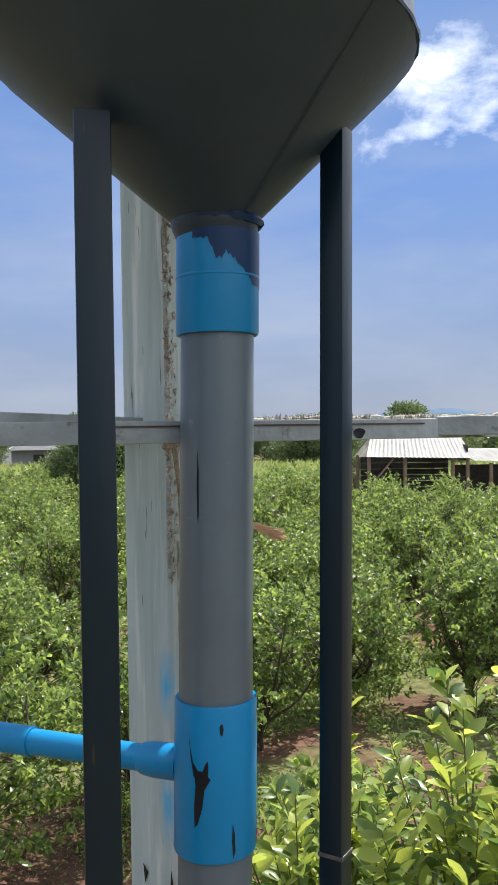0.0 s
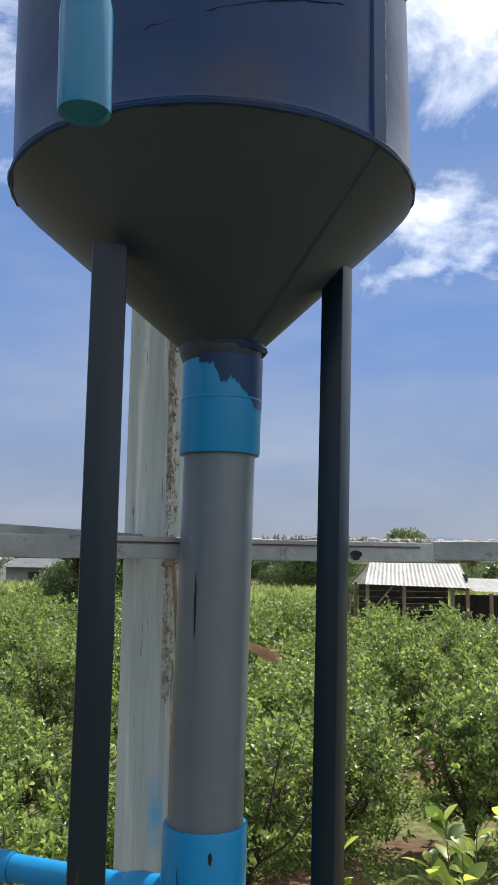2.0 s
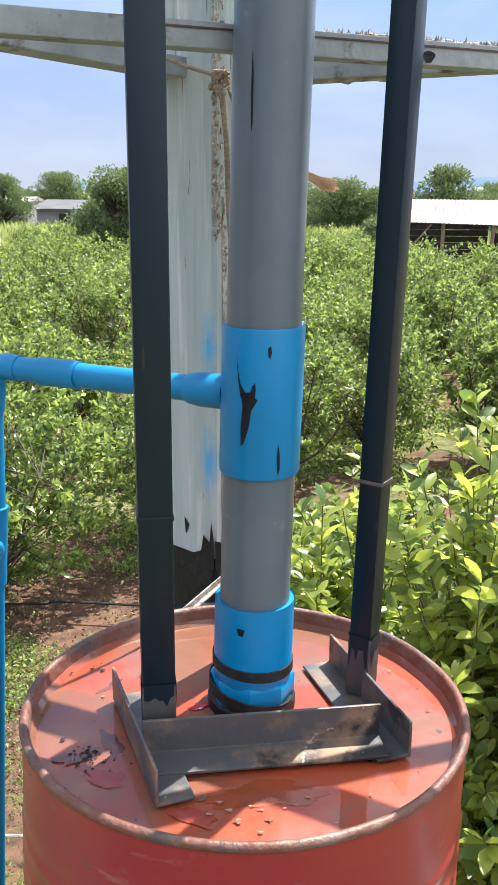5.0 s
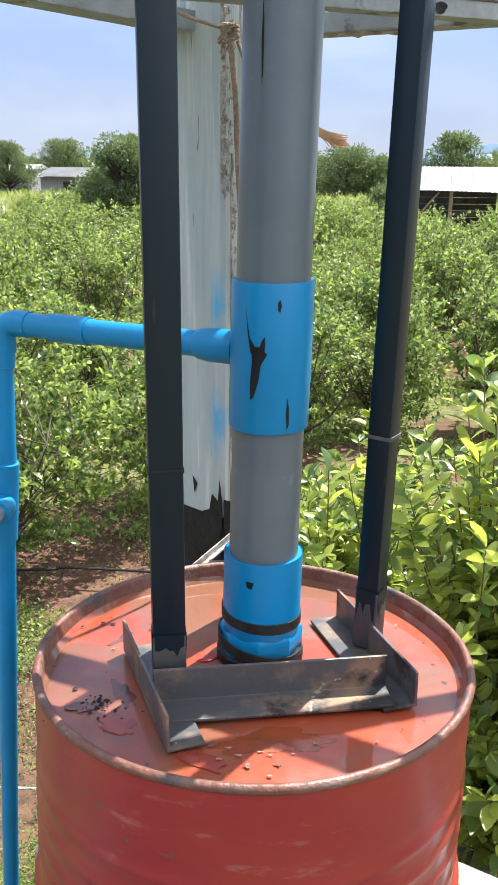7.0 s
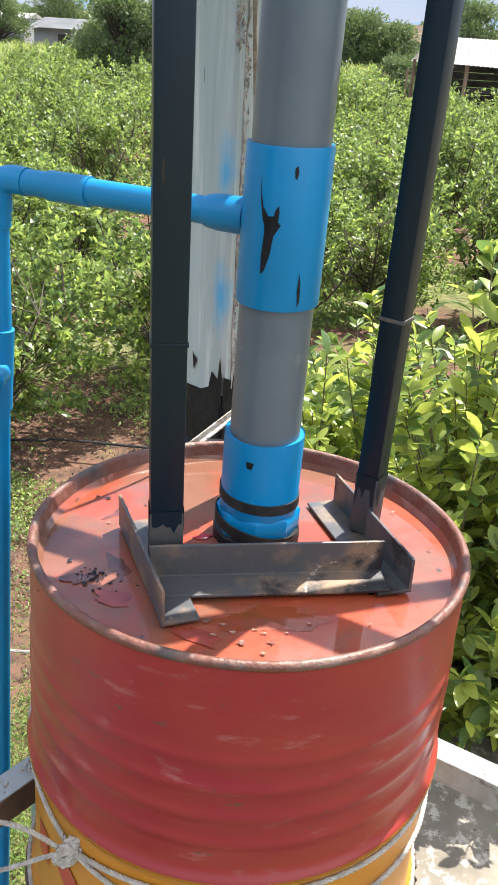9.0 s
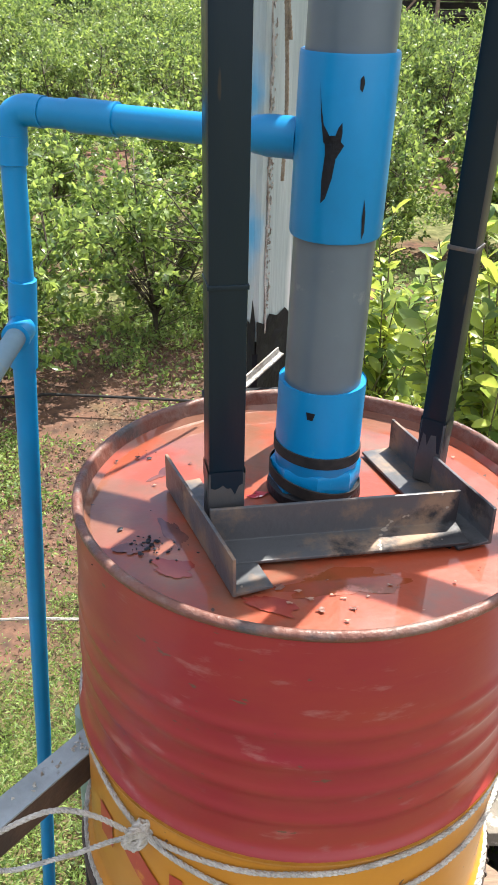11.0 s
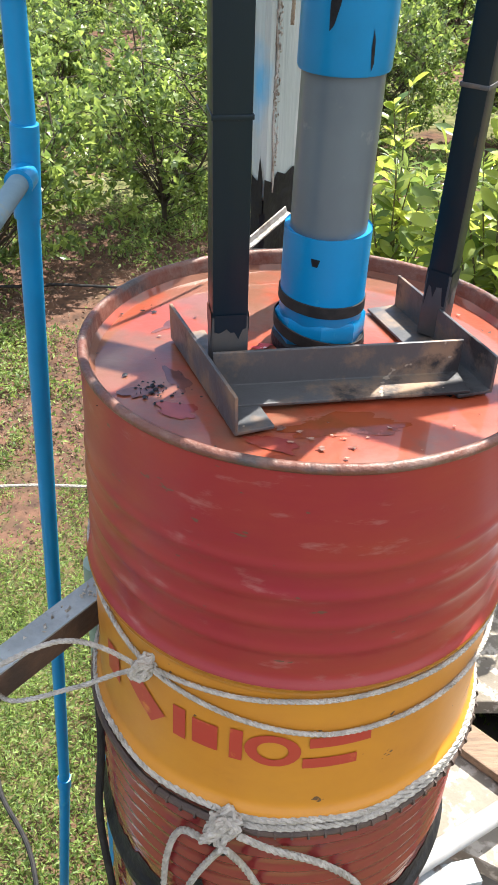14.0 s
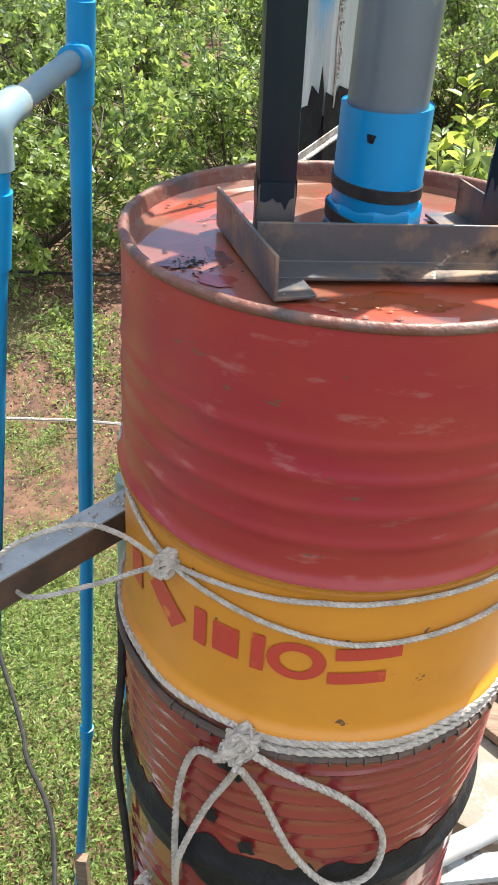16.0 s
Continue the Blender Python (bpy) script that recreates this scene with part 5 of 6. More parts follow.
def broad_leaves(pos, along, size, rng, width=0.44, droop=0.35):
    """Rounded blades with a folded midrib, for the nearest shrubs."""
    n = len(pos)
    along = along / np.linalg.norm(along, axis=1, keepdims=True)
    side = np.cross(along, rng.normal(size=(n, 3)) * 0.7 + [0, 0, 1.0])
    side /= np.linalg.norm(side, axis=1, keepdims=True)
    nor = np.cross(side, along)
    nor *= np.where(nor[:, 2:3] < 0, -1.0, 1.0)
    L = size[:, None]
    w = L * width * 0.5 * rng.uniform(0.85, 1.15, (n, 1))
    cols = []
    for t, k in ((0.0, 0.0), (0.16, 0.45), (0.42, 0.95), (0.68, 0.92), (0.88, 0.5), (1.0, 0.0)):
        mid = pos + along * L * t - nor * L * droop * t * t * 0.6
        if k == 0.0:
            cols.append([mid])
        else:
            lift = nor * w * k * 0.32
            cols.append([mid + side * w * k + lift, mid, mid - side * w * k + lift])
    v = np.stack([p for c in cols for p in c], 1).reshape(-1, 3)
    m = 14
    o = (np.arange(n) * m).tolist()
    f = []
    for b in o:
        f += [(b, b + 1, b + 2), (b, b + 2, b + 3)]
        for r in range(3):
            q = b + 1 + 3 * r
            f += [(q, q + 3, q + 4, q + 1), (q + 1, q + 4, q + 5, q + 2)]
        q = b + 10
        f += [(q, b + 13, q + 1), (q + 1, b + 13, q + 2)]
    return v, f


def shrub_mesh(seed, height, spread, twigs, per, leaf, width=0.45, upright=0.35, low=0.3):
    """Trunk with limbs, and a crown of leafy twigs. Returns meshes at the origin."""
    rng = np.random.default_rng(seed)
    rnd = random.Random(seed)
    wood_bms, vs, fs, count = [], [], [], 0
    limbs = []
    for k in range(5):
        a = k * 1.257 + rnd.random()
        end = Vector((spread * 0.55 * math.cos(a), spread * 0.55 * math.sin(a), height * (0.55 + 0.3 * rnd.random())))
        pts = curve_pts([(0, 0, 0), (0.03 * math.cos(a), 0.03 * math.sin(a), height * 0.14), end * 0.55 + Vector((0, 0, -0.05)), end], 4)
        wood_bms.append(tube(pts, [0.022 * (1 - 0.8 * i / (len(pts) - 1)) for i in range(len(pts))], 5))
        limbs.append(pts)
    lobes = [(rnd.uniform(-0.5, 0.5) * spread, rnd.uniform(-0.5, 0.5) * spread, height * rnd.uniform(0.32, 0.78), spread * rnd.uniform(0.4, 0.62)) for _ in range(8)]
    for k in range(twigs):
        lx, ly, lz, lr = rnd.choice(lobes)
        d = Vector((rnd.gauss(0, 1), rnd.gauss(0, 1), rnd.gauss(0.25, 0.9))).normalized()
        tipp = Vector((lx, ly, lz)) + d * lr * (0.6 + 0.5 * rnd.random())
        tipp.z = max(height * low * (0.6 + rnd.random()), min(tipp.z, height * (0.9 + 0.22 * rnd.random())))
        limb = rnd.choice(limbs)
        root = min((rnd.choice(limb) for _ in range(4)), key=lambda q: (q - tipp).length)
        start = tipp.lerp(root, 0.45) if (tipp - root).length > 0.3 else root
        wood_bms.append(tube([root, start + Vector((0, 0, 0.02)), tipp], [0.004, 0.003, 0.0015], 4, cap=False))
        way = (tipp - start).normalized()
        t = rng.uniform(0.05, 1.05, per)
        sv, tv = np.array(start), np.array(tipp)
        pos = sv + (tv - sv) * t[:, None] + rng.normal(0, 0.012, (per, 3))
        out = rng.normal(size=(per, 3))
        out -= (out @ np.array(way))[:, None] * np.array(way)
        out /= np.linalg.norm(out, axis=1, keepdims=True)
        along = out + np.array(way) * 0.5 + np.array([0, 0, upright])
        v, f = leaves(pos, along, leaf * rng.uniform(0.6, 1.15, per), rng, width)
        vs.append(v)
        fs.append(f + count)
        count += len(v)
    return join(*wood_bms), np.concatenate(vs), np.concatenate(fs)


def shrub(name, at, label, meshdef, m_leaf, group="", category="shrub", m_wood=M_BARK):
    ob = thing(name, (0, 0, 0), label, category, group)
    wood_bm, v, f = meshdef
    part("trunk", wood_bm, m_wood, ob, "brown woody stems")
    raw("crown", v, f if isinstance(f, list) else f.tolist(), m_leaf, ob, isinstance(f, list))
    ob.matrix_basis = at
    return ob


SH = "bushy green fruit shrub with small glossy leaves"
rows_lab = "rows of shrubs"
protos = []
near_spots = [(-0.95, 6.3), (-2.0, 5.0), (1.25, 10.2), (-3.1, 12.9), (-2.9, 7.6)]
for k, (x, y) in enumerate(near_spots):
    protos.append(shrub("fruit_shrub", pose(x, y, 0, 0, 0, 70 * k), SH, shrub_mesh(20 + k, 1.5 if y < 6 else 1.62, 1.1, 190, 34, 0.073, 0.50, 0.35, 0.16), M_LEAF, rows_lab))
far_protos = []
rnd = random.Random(8)
taken = list(near_spots)
for j in range(0, 15):
    y = 7.3 + j * 1.72 + 0.02 * j * j
    half = 2.2 + y * 0.31
    i = -9
    while i < 10:
        x = i * 1.6 + (0.6 if j % 2 else 0) + rnd.uniform(-0.25, 0.25)
        yy = y + rnd.uniform(-0.35, 0.35)
        i += 1
        if abs(x) > half or any(math.hypot(x - a, yy - b) < 1.2 for a, b in taken):
            continue
        if 0.9 < x < 1.9 and yy < 8.4 or (3.0 < x < 8.5 and yy > 23.5) or (-2.7 < x < -1.7 and 9.5 < yy < 11.2) or (-1.9 < x < -0.2 and 11.0 < yy < 13.2):
            continue
        if yy > 33:
            continue
        taken.append((x, yy))
        if yy > 14:
            if len(far_protos) < 3:
                far_protos.append(shrub("fruit_shrub", pose(x, yy, 0), SH, shrub_mesh(60 + len(far_protos), 1.62, 1.15, 130, 26, 0.086, 0.50, 0.35, 0.16), M_LEAF, rows_lab))
                continue
            src = rnd.choice(far_protos)
        else:
            src = rnd.choice(protos)
        s = rnd.uniform(0.85, 1.12)
        ob = copy_thing(src, pose(x, yy, 0, 0, 0, rnd.uniform(0, 360)))
        ob.scale = (s, s, s * rnd.uniform(0.92, 1.08))

# tall pale shrubs beside the cistern
def leafy_clump(seed, roots, shoots, z_top, leaf):
    """Many arching shoots from a few roots, leaves set thickly in fans towards each tip."""
    rng = np.random.default_rng(seed)
    rn = random.Random(seed)
    vs, fs, c, bms = [], [], 0, []
    for k in range(shoots):
        rx, ry, sp = rn.choice(roots)
        a, u = rn.uniform(0, 6.283), rn.random() ** 0.6
        tip = Vector((rx + sp * u * math.cos(a), ry + sp * u * math.sin(a), z_top * (1.0 - 0.42 * u * u) * rn.uniform(0.55, 1.0)))
        root = Vector((rx + 0.05 * math.cos(a), ry + 0.05 * math.sin(a), 0.0))
        midp = root.lerp(tip, 0.55) + Vector((-0.10 * math.cos(a), -0.10 * math.sin(a), 0.12))
        line = curve_pts([root, midp, tip], 6)
        bms.append(tube(line, [0.007 * (1 - 0.75 * i / (len(line) - 1)) for i in range(len(line))], 5, cap=False))
        n = rn.randint(36, 54)
        t = 1 - 0.72 * rng.random(n) ** 1.25
        idx = np.clip((t * (len(line) - 1)).astype(int), 0, len(line) - 2)
        fr_ = t * (len(line) - 1) - idx
        L = np.array([tuple(p) for p in line])
        pos = L[idx] * (1 - fr_)[:, None] + L[idx + 1] * fr_[:, None]
        way = L[idx + 1] - L[idx]
        way /= np.linalg.norm(way, axis=1, keepdims=True)
        out = rng.normal(size=(n, 3))
        out -= (out * way).sum(1, keepdims=True) * way
        out /= np.linalg.norm(out, axis=1, keepdims=True)
        along = out + way * (0.35 + 0.9 * np.clip(t - 0.6, 0, 1))[:, None] + [0, 0, 0.15]
        v, f = broad_leaves(pos, along, leaf * rng.uniform(0.6, 1.25, n), rng)
        vs.append(v)
        fs += [tuple(q + c for q in face) for face in f]
        c += len(v)
    return join(*bms), np.concatenate(vs), fs


shrub("tall_shrub", pose(0, 0, 0), "tall shrub with broad pale green leaves on arching shoots", leafy_clump(91, [(0.62, 2.6, 0.5), (0.95, 2.75, 0.6)], 175, 2.15, 0.078), M_LEAF2, m_wood=M_SHOOT)
shrub("tall_shrub", pose(0, 0, 0), "dense leafy shrub growing close behind the cistern", leafy_clump(94, [(0.85, 2.25, 0.45), (1.25, 2.15, 0.45)], 140, 1.55, 0.080), M_LEAF2, m_wood=M_SHOOT)
shrub("tall_shrub", pose(0, 0, 0), "dense green shrub behind the pale shoots", leafy_clump(95, [(0.35, 3.6, 0.7), (1.1, 3.9, 0.8)], 175, 1.55, 0.074), M_LEAF, m_wood=M_SHOOT)
shrub("tall_shrub", pose(0, 0, 0), "wide green shrub beside bare soil", leafy_clump(96, [(2.0, 4.6, 0.8), (2.3, 6.0, 0.8)], 175, 1.6, 0.074), M_LEAF, m_wood=M_SHOOT)
shrub("tall_shrub", pose(0, 0, 0), "low leafy shrub with bright pale green leaves", leafy_clump(92, [(0.12, 2.75, 0.45), (0.3, 2.9, 0.5)], 125, 1.9, 0.074), M_LEAF2, m_wood=M_SHOOT)
shrub("tall_shrub", pose(0, 0, 0), "broad pale shrub with yellowing leaves by the cistern", leafy_clump(93, [(1.35, 2.5, 0.6), (1.2, 3.2, 0.6)], 150, 1.85, 0.078), M_LEAF2, m_wood=M_SHOOT)

# ---- weeds and litter ----
def weed_patch(seed, n, x0, x1, y0, y1, size, name, label, m, thr=-0.05, width=0.45):
    rng = np.random.default_rng(seed)
    p = np.stack([rng.uniform(x0, x1, n), rng.uniform(y0, y1, n), np.zeros(n)], 1)
    keep = np.array([noise.noise((a * 0.9, b * 0.9, 5)) + 0.3 * noise.noise((a * 4, b * 4, 2)) > thr + 0.25 * rng.normal() * 0.5 for a, b, _ in p])
    bare = np.array([3.35 + 0.5 * noise.noise((a * 1.3, 7, 1)) < b < 6.2 + 0.5 * noise.noise((a * 1.1, 3, 1)) and a < 1.0 and noise.noise((a * 1.6, b * 1.6, 9)) + 0.6 * noise.noise((a * 5, b * 5, 4)) < 0.20 for a, b, _ in p])
    p = p[keep & (~bare | (m in (M_DRY, M_STRAW)) | (rng.random(n) < 0.16))]
    p[:, 2] = rng.uniform(0.0, 0.07, len(p))
    al = np.stack([rng.normal(size=len(p)), rng.normal(size=len(p)), rng.uniform(0.1, 1.3, len(p))], 1)
    v, f = leaves(p, al, size * rng.uniform(0.5, 1.3, len(p)), rng, width)
    return tagged(raw(name, v, f.tolist(), m), label, "weeds", kind="stuff")


weed_patch(1, 80000, -3.2, 1.4, 0.2, 4.6, 0.026, "weeds", "low green weeds and grass on the soil", M_WEED, -0.22, 0.3)
weed_patch(7, 120000, -2.0, 0.5, 0.6, 3.5, 0.021, "weeds", "fine bright grass and clover", M_WEED, -0.45, 0.3)
weed_patch(2, 45000, -4.5, 3.5, 4.4, 11, 0.06, "weeds", "low green weeds between the shrubs", M_WEED, 0.0)
weed_patch(8, 60000, -3.4, 0.6, 3.0, 7.0, 0.034, "weeds", "weeds thinning into bare soil", M_WEED, -0.12)
weed_patch(9, 16000, -3.0, 0.5, 3.0, 7.0, 0.022, "dry_leaves", "brown twigs and leaf litter on the soil", M_DRY, -0.4)
weed_patch(11, 16000, -3.2, 0.6, 3.0, 6.6, 0.034, "straw", "pale straw and dead grass on the soil", M_STRAW, -0.3, 0.10)
weed_patch(3, 9000, -3.2, 2.5, 2.5, 9, 0.030, "dry_leaves", "brown dry leaf litter on the soil", M_DRY, 0.0)
weed_patch(4, 16000, -14, 14, 11, 34, 0.16, "weeds", "grass between the farther shrub rows", M_WEED, -0.3)

hose = thing("irrigation_hose", (-0.9, 1.6, 0.02), "thin black irrigation hose on the ground", "hose")
part("hose", tube(curve_pts([(-1.6, 3.0, 0.07), (-1.25, 2.2, 0.08), (-0.93, 1.68, 0.085), (-0.86, 1.55, 0.085), (-0.72, 1.36, 0.08), (-0.6, 1.0, 0.06)], 6), 0.0075, 8), M_TAPE, hose)
hose2 = thing("irrigation_hose", (-1.4, 4.93, 0.05), "thin black irrigation hose on the ground", "hose")
part("hose", tube(curve_pts([(-6, 5.0, 0.10), (-3, 4.9, 0.10), (-1.64, 4.96, 0.12), (-1.2, 5.0, 0.12), (2, 4.9, 0.10), (5, 5.0, 0.10)], 6), 0.009, 8), M_TAPE, hose2)
stake = thing("wooden_stake", (-0.57, 1.17, 0.0), "short brown wooden stake beside the pipe", "stake")
part("stake", prism(rect(0.03, 0.025), (-0.565, 1.16, 0), (-0.56, 1.17, 0.30), up=(0, 1, 0), bev=0.003), M_WOOD, stake, smooth=False)

# ---- barn ----
def barn():
    ob = thing("open_barn", (4.6, 27.5, 0), "open timber barn with a pale sheet-metal roof", "barn")
    x0, x1, y0, y1 = 3.1, 6.3, 26.0, 29.5
    eave, ridge, yr = 2.08, 2.72, 27.9
    def sheet(a, b, c, d, n):
        bm = bmesh.new()
        a, b, c, d = map(Vector, (a, b, c, d))
        up = []
        for i in range(n + 1):
            t = i / n
            h = 0.008 * math.cos(i * math.pi)
            up.append([bm.verts.new(a.lerp(b, t) + Vector((0, 0, h))), bm.verts.new(d.lerp(c, t) + Vector((0, 0, h)))])
        for p, q in zip(up, up[1:]):
            bm.faces.new((p[0], q[0], q[1], p[1]))
        bmesh.ops.solidify(bm, geom=bm.faces[:], thickness=0.01)
        return bm
    part("roof_sheet", sheet((x0, y0 - 0.2, eave), (x1, y0 - 0.2, eave - 0.08), (x1 + 0.1, yr, ridge), (x0 + 0.4, yr, ridge), 48), M_ROOF, ob, "pale grey corrugated roof", smooth=False)
    part("roof_sheet", sheet((x0, y1, eave - 0.1), (x1, y1, eave - 0.1), (x1 + 0.1, yr, ridge - 0.01), (x0 + 0.4, yr, ridge - 0.01), 48), M_ROOF, ob, smooth=False)
    for x in (3.2, 4.3, 5.75, 6.2):
        for y in (26.0, 29.3):
            part("timber_post", prism(rect(0.1, 0.1), (x, y, 0), (x, y, eave - 0.03), up=(0, 1, 0), bev=0.01), M_WOOD, ob)
    part("brace", prism(rect(0.05, 0.05), (3.25, 25.95, 1.2), (3.95, 25.95, 2.02)), M_WOOD, ob, smooth=False)
    # Boards closing the back, coloured as the shaded interior.
    for k in range(9):
        part("wall_board", prism(rect(0.02, 0.19), (3.3, 29.2, 0.2 + 0.21 * k), (6.3, 29.2, 0.2 + 0.21 * k)), M_SHADEWOOD, ob, smooth=False)
    for k in range(3):
        part("rail", prism(rect(0.05, 0.08), (4.35, 26.02, 0.6 + 0.4 * k), (6.25, 26.02, 0.6 + 0.4 * k)), M_SHADEWOOD, ob, smooth=False)
    part("gable_board", prism(rect(0.02, 0.5), (6.28, 26.3, 2.15), (6.28, 29.2, 2.15)), M_SHADEWOOD, ob, smooth=False)
    part("side_roof", sheet((6.35, 25.8, 1.92), (9.5, 25.8, 1.82), (9.5, 28.6, 2.22), (6.35, 28.6, 2.25), 44), M_ROOF, ob, "lower lean-to roof", smooth=False)
    for x in (6.9, 8.0, 9.3):
        part("timber_post", prism(rect(0.1, 0.1), (x, 25.95, 0), (x, 25.95, 1.84), up=(0, 1, 0), bev=0.01), M_WOOD, ob)
    part("back_wall", prism(rect(0.05, 1.6), (6.35, 28.5, 0.9), (9.5, 28.5, 0.9)), M_SHADEWOOD, ob, smooth=False)


barn()


def house(at, w, d, h, rise, m_roof, label):
    ob = thing("farm_building", at, label, "house")
    x, y, _ = at
    part("wall", prism(rect(d, h, -d / 2, 0), (x - w / 2, y, 0), (x + w / 2, y, 0)), M_WALL, ob, smooth=False)
    for s in (-1, 1):
        bm2 = bmesh.new()
        vs = [bm2.verts.new(p) for p in ((x - w / 2 - 0.4, y, h + rise), (x + w / 2 + 0.4, y, h + rise), (x + w / 2 + 0.4, y + s * d * 0.6, h - 0.1), (x - w / 2 - 0.4, y + s * d * 0.6, h - 0.1))]
        bm2.faces.new(vs)
        bmesh.ops.solidify(bm2, geom=bm2.faces[:], thickness=0.08)
        part("roof", bm2, m_roof, ob, smooth=False)
    for k in range(3):
        px = x - w / 2 + (k + 0.7) * w / 3.4
        part("window", prism(rect(0.06, 0.8), (px, y - d / 2 - 0.02, h * 0.55), (px + 0.9, y - d / 2 - 0.02, h * 0.55)), M_SHADEWOOD, ob, "dark window opening", smooth=False)


house((-16.6, 72, 0), 7.5, 7, 1.95, 0.6, M_WALL, "low grey farm building with a pale roof")
house((-31.2, 95, 0), 5.0, 6, 2.3, 0.5, M_ROOF, "distant white-roofed farm building")
house((-24.6, 90, 0), 3.2, 6, 1.7, 0.5, M_ROOF, "small distant shed with a pale roof")
house((12.8, 75, 0), 4.5, 5, 2.7, 1.2, M_BLUEROOF, "distant house with a blue roof")
house((9.0, 95, 0), 6, 5, 2.5, 1.4, M_WOOD, "distant house with a brown roof")


# ---- trees ----
def tree_mesh(seed, height, spread, clumps, per, leaf):
    rng = np.random.default_rng(seed)
    rnd = random.Random(seed)
    bms, vs, fs, c = [], [], [], 0
    trunk = curve_pts([(0, 0, 0), (0.1, 0.05, height * 0.25), (-0.05, 0, height * 0.5), (0, 0, height * 0.8)], 4)
    bms.append(tube(trunk, [0.16 * height / 5 * (1 - 0.8 * i / (len(trunk) - 1)) for i in range(len(trunk))], 7))
    for k in range(clumps):
        u = rnd.random()
        z = height * (0.12 + 0.86 * u)
        rad = spread * (0.95 - 0.75 * abs(u - 0.4) ** 1.2 / 0.6) * (0.45 + 0.6 * rnd.random())
        a = rnd.uniform(0, 6.283)
        p = Vector((rad * math.cos(a), rad * math.sin(a), z))
        bms.append(tube([trunk[min(len(trunk) - 1, int(u * len(trunk) * 0.9))], p], [0.04, 0.01], 4, cap=False))
        cr = spread * rnd.uniform(0.16, 0.3)
        q = rng.normal(size=(per, 3))
        q /= np.linalg.norm(q, axis=1, keepdims=True)
        pos = np.array(p) + q * cr * rng.uniform(0.4, 1.0, (per, 1)) * [1, 1, 0.75]
        v, f = leaves(pos, q + [0, 0, 0.2], leaf * rng.uniform(0.6, 1.3, per), rng, 0.5)
        vs.append(v)
        fs.append(f + c)
        c += len(v)
    return join(*bms), np.concatenate(vs), np.concatenate(fs)


TR = "leafy green tree with an uneven crown"
t1 = shrub("tree", pose(-6.4, 31, 0), "dense feathery green tree beyond the shrub rows", tree_mesh(1, 3.6, 1.7, 110, 130, 0.11), M_TREE, "far trees", "tree")
t2 = shrub("tree", pose(7.9, 47, 0), TR, tree_mesh(2, 4.3, 2.3, 110, 130, 0.15), M_TREE, "far trees", "tree")
t3 = shrub("tree", pose(3.1, 62, 0), TR, tree_mesh(3, 4.0, 2.8, 110, 130, 0.17), M_TREE, "far trees", "tree")
rt2 = random.Random(77)
for x, y, s in [(-5.4, 31.5, 0.75), (-7.6, 33, 0.7), (5.9, 46, 0.7), (10.6, 52, 0.8), (1.2, 66, 0.95), (5.4, 62, 0.85), (13.5, 64, 0.8), (16, 70, 0.75), (-21, 62, 0.95), (-12, 80, 1.0), (-9.5, 88, 1.05), (4.6, 31.5, 0.55), (5.2, 34, 0.6), (3.3, 33.5, 0.5), (19, 80, 1.0), (8, 90, 1.0), (0, 95, 1.1), (-5, 100, 1.1), (-30, 110, 1.4), (-16, 120, 1.3), (24, 110, 1.2)]:
    ob = copy_thing(rt2.choice([t1, t2, t3]), pose(x, y, 0, 0, 0, rt2.uniform(0, 360)))
    ob.scale = (s, s, s)


def cypress(at, height, seed):
    """A narrow dark spire: thin trunk and upright sprays."""
    rng = np.random.default_rng(seed)
    n = 420
    u = rng.random(n)
    a = rng.uniform(0, 2 * math.pi, n)
    r = 0.17 * height * 0.42 * (1 - u) ** 0.7 * np.sqrt(rng.random(n))
    pos = np.stack([r * np.cos(a), r * np.sin(a), height * (0.06 + 0.92 * u)], 1)
    v, f = leaves(pos, np.stack([np.cos(a) * 0.3, np.sin(a) * 0.3, np.ones(n)], 1), rng.uniform(0.12, 0.26, n), rng, 0.5)
    return shrub("cypress", pose(*at), "narrow dark cypress standing in a distant row", (tube([(0, 0, 0), (0, 0, height * 0.9)], [0.05, 0.01], 6), v, f), M_TREE, "row of cypresses", "tree")


spire = cypress((-24.4, 85, 0), 3.25, 3)
for k in range(1, 9):
    ob = copy_thing(spire, pose(-24.4 + 0.36 * k, 85 + 0.2 * (k % 3), 0, 0, 0, 47 * k))
    ob.scale = (1, 1, 0.92 + 0.03 * (k * 5 % 4))


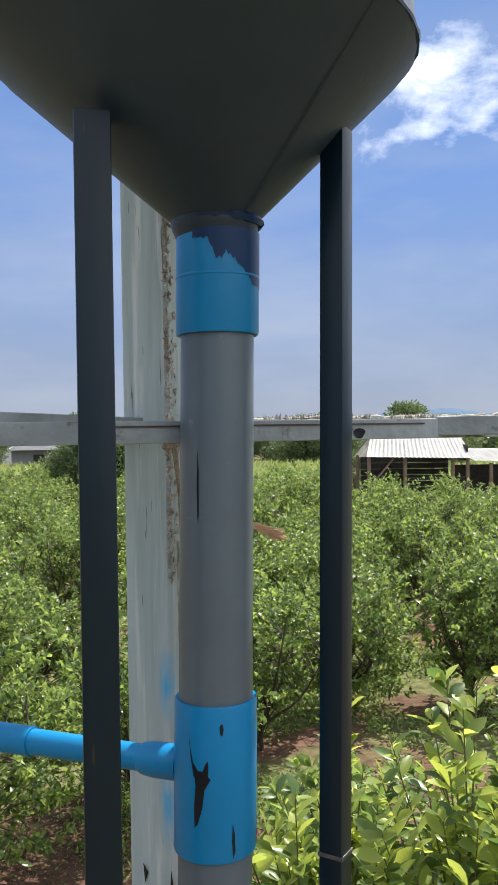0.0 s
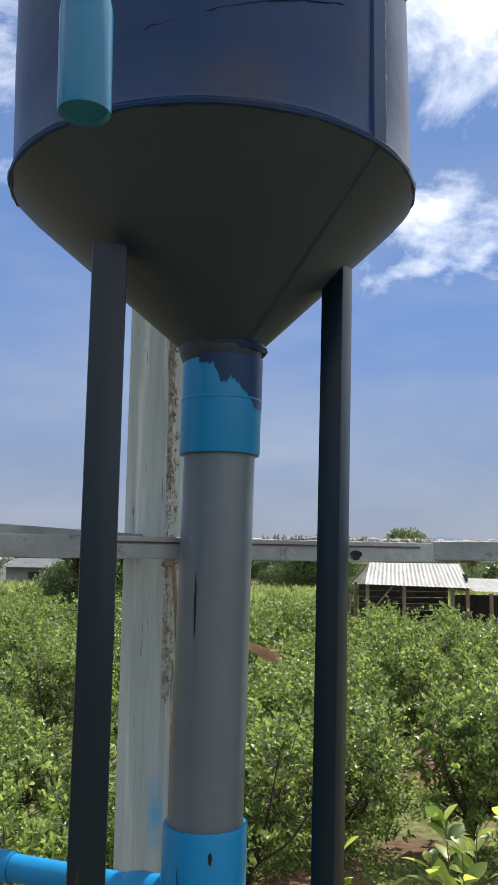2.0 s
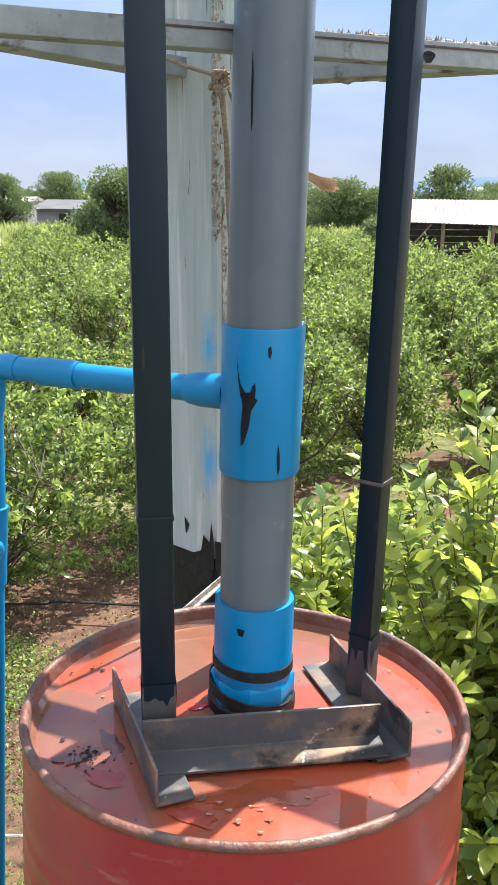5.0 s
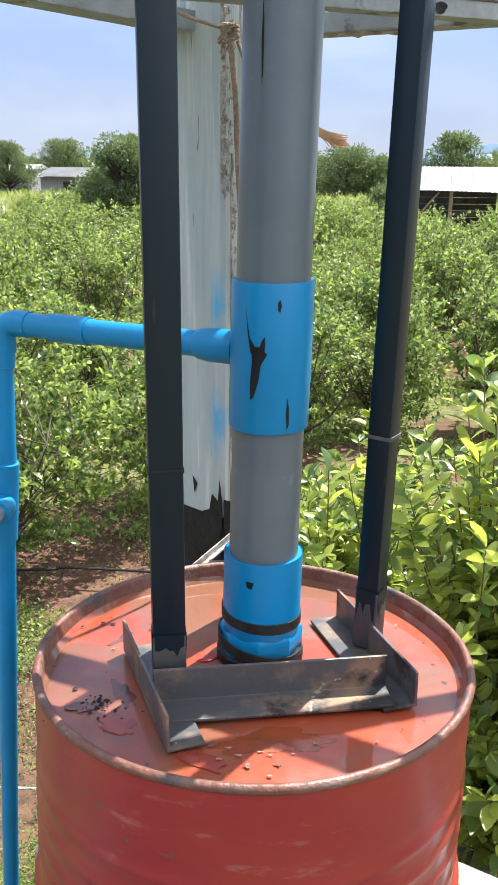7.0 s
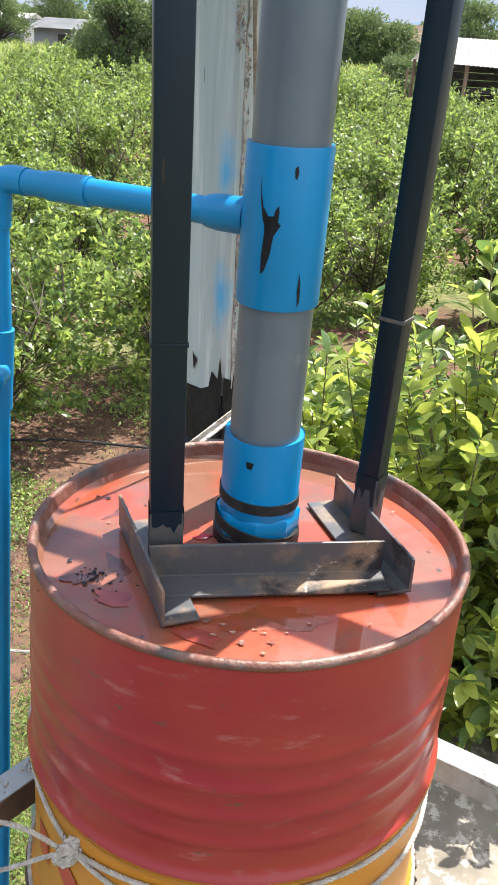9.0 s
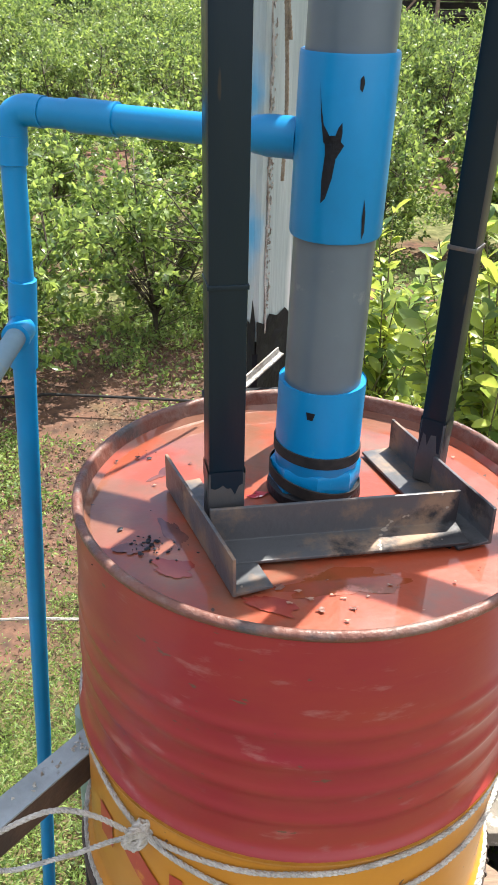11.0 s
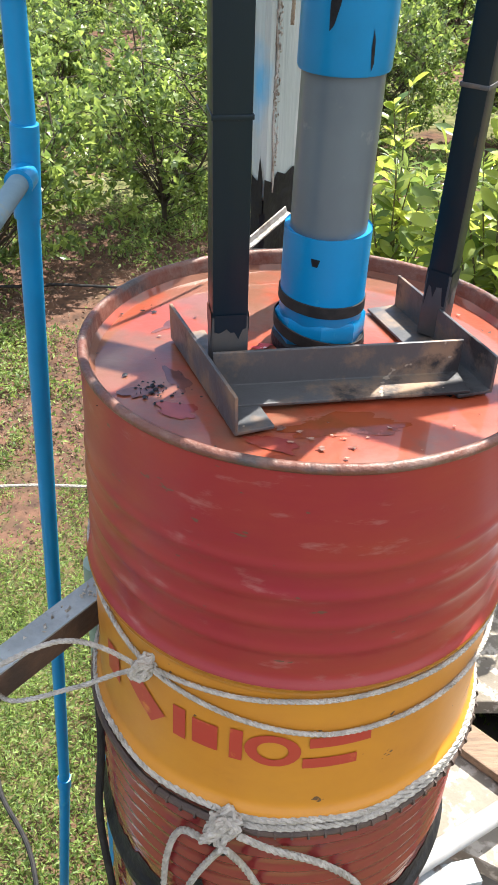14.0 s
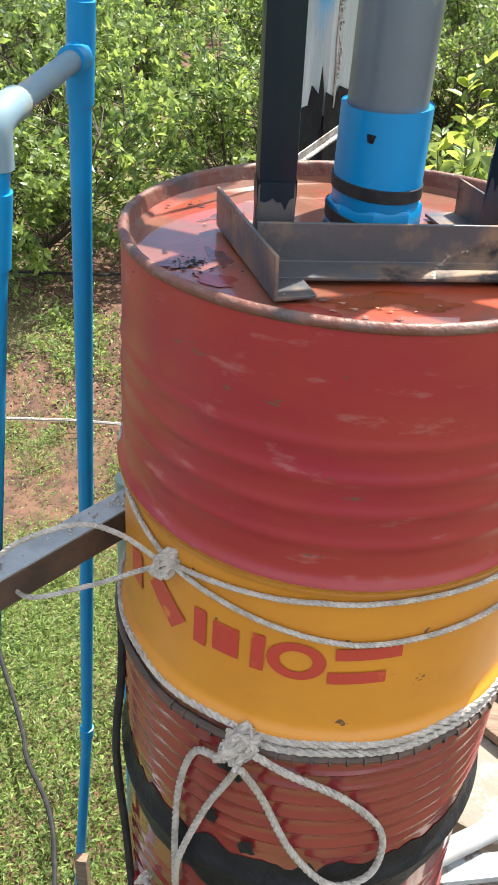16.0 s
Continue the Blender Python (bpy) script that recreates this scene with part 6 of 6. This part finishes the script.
def far_wood(name, y0, y1, x0, x1, n, h, seed):
    rng = np.random.default_rng(seed)
    x = rng.uniform(x0, x1, n)
    lump = np.array([noise.noise((a * 0.05, seed, 0)) + 0.6 * noise.noise((a * 0.2, seed, 4)) for a in x])
    z = rng.random(n) * h * (0.75 + 0.5 * lump)
    p = np.stack([x, rng.uniform(y0, y1, n), z], 1)
    v, f = leaves(p, rng.normal(size=(n, 3)) + [0, 0, 0.3], h * 0.22 * rng.uniform(0.5, 1.3, n), rng, 0.7)
    return tagged(raw(name, v, f.tolist(), M_TREE), "distant belt of dark green trees", "trees", kind="stuff")


far_wood("distant_woods", 120, 135, -70, 70, 16000, 4.6, 4)
far_wood("distant_woods", 300, 330, -160, 160, 14000, 7.5, 6)

crop_rng = np.random.default_rng(15)
n = 26000
cp = np.stack([crop_rng.uniform(-22, 26, n), crop_rng.uniform(36, 62, n), np.zeros(n)], 1)
cv, cf = leaves(cp, np.stack([crop_rng.normal(0, 0.3, n), crop_rng.normal(0, 0.3, n), np.ones(n)], 1), crop_rng.uniform(0.7, 1.35, n), crop_rng, 0.12, 0.5)
tagged(raw("crop_field", cv, cf.tolist(), M_CROP), "pale green field of tall grassy crop", "crop", kind="stuff")
for k in range(7):
    x = 0.9 + 0.55 * k if k < 5 else -3.0 + k * 0.3
    fp = thing("fence_stake", (x, 25 + 0.3 * (k % 3), 0), "thin weathered fence stake among shrubs", "fence post", "field stakes")
    part("stake", tube([(x, 25 + 0.3 * (k % 3), 0), (x + 0.03, 25 + 0.3 * (k % 3), 1.5 + 0.12 * (k % 4))], 0.03, 6), M_WOOD, fp)


def hills(name, y, height, seed, x0, x1, amp):
    xs = np.linspace(x0, x1, 160)
    v, f = [], []
    for i, x in enumerate(xs):
        h = height * max(0.05, 0.5 + amp * noise.noise((x * 0.0045, seed, 0)) + 0.35 * noise.noise((x * 0.013, seed, 2)) + 0.08 * noise.noise((x * 0.05, seed, 2)))
        v += [(x, y, -2), (x, y + 60, h), (x, y + 400, -2)]
    for i in range(len(xs) - 1):
        f += [(3 * i, 3 * i + 3, 3 * i + 4, 3 * i + 1), (3 * i + 1, 3 * i + 4, 3 * i + 5, 3 * i + 2)]
    return tagged(raw(name, v, f, M_HILL, None, True), "distant hills with blue haze in their colour", "hills", kind="structure")


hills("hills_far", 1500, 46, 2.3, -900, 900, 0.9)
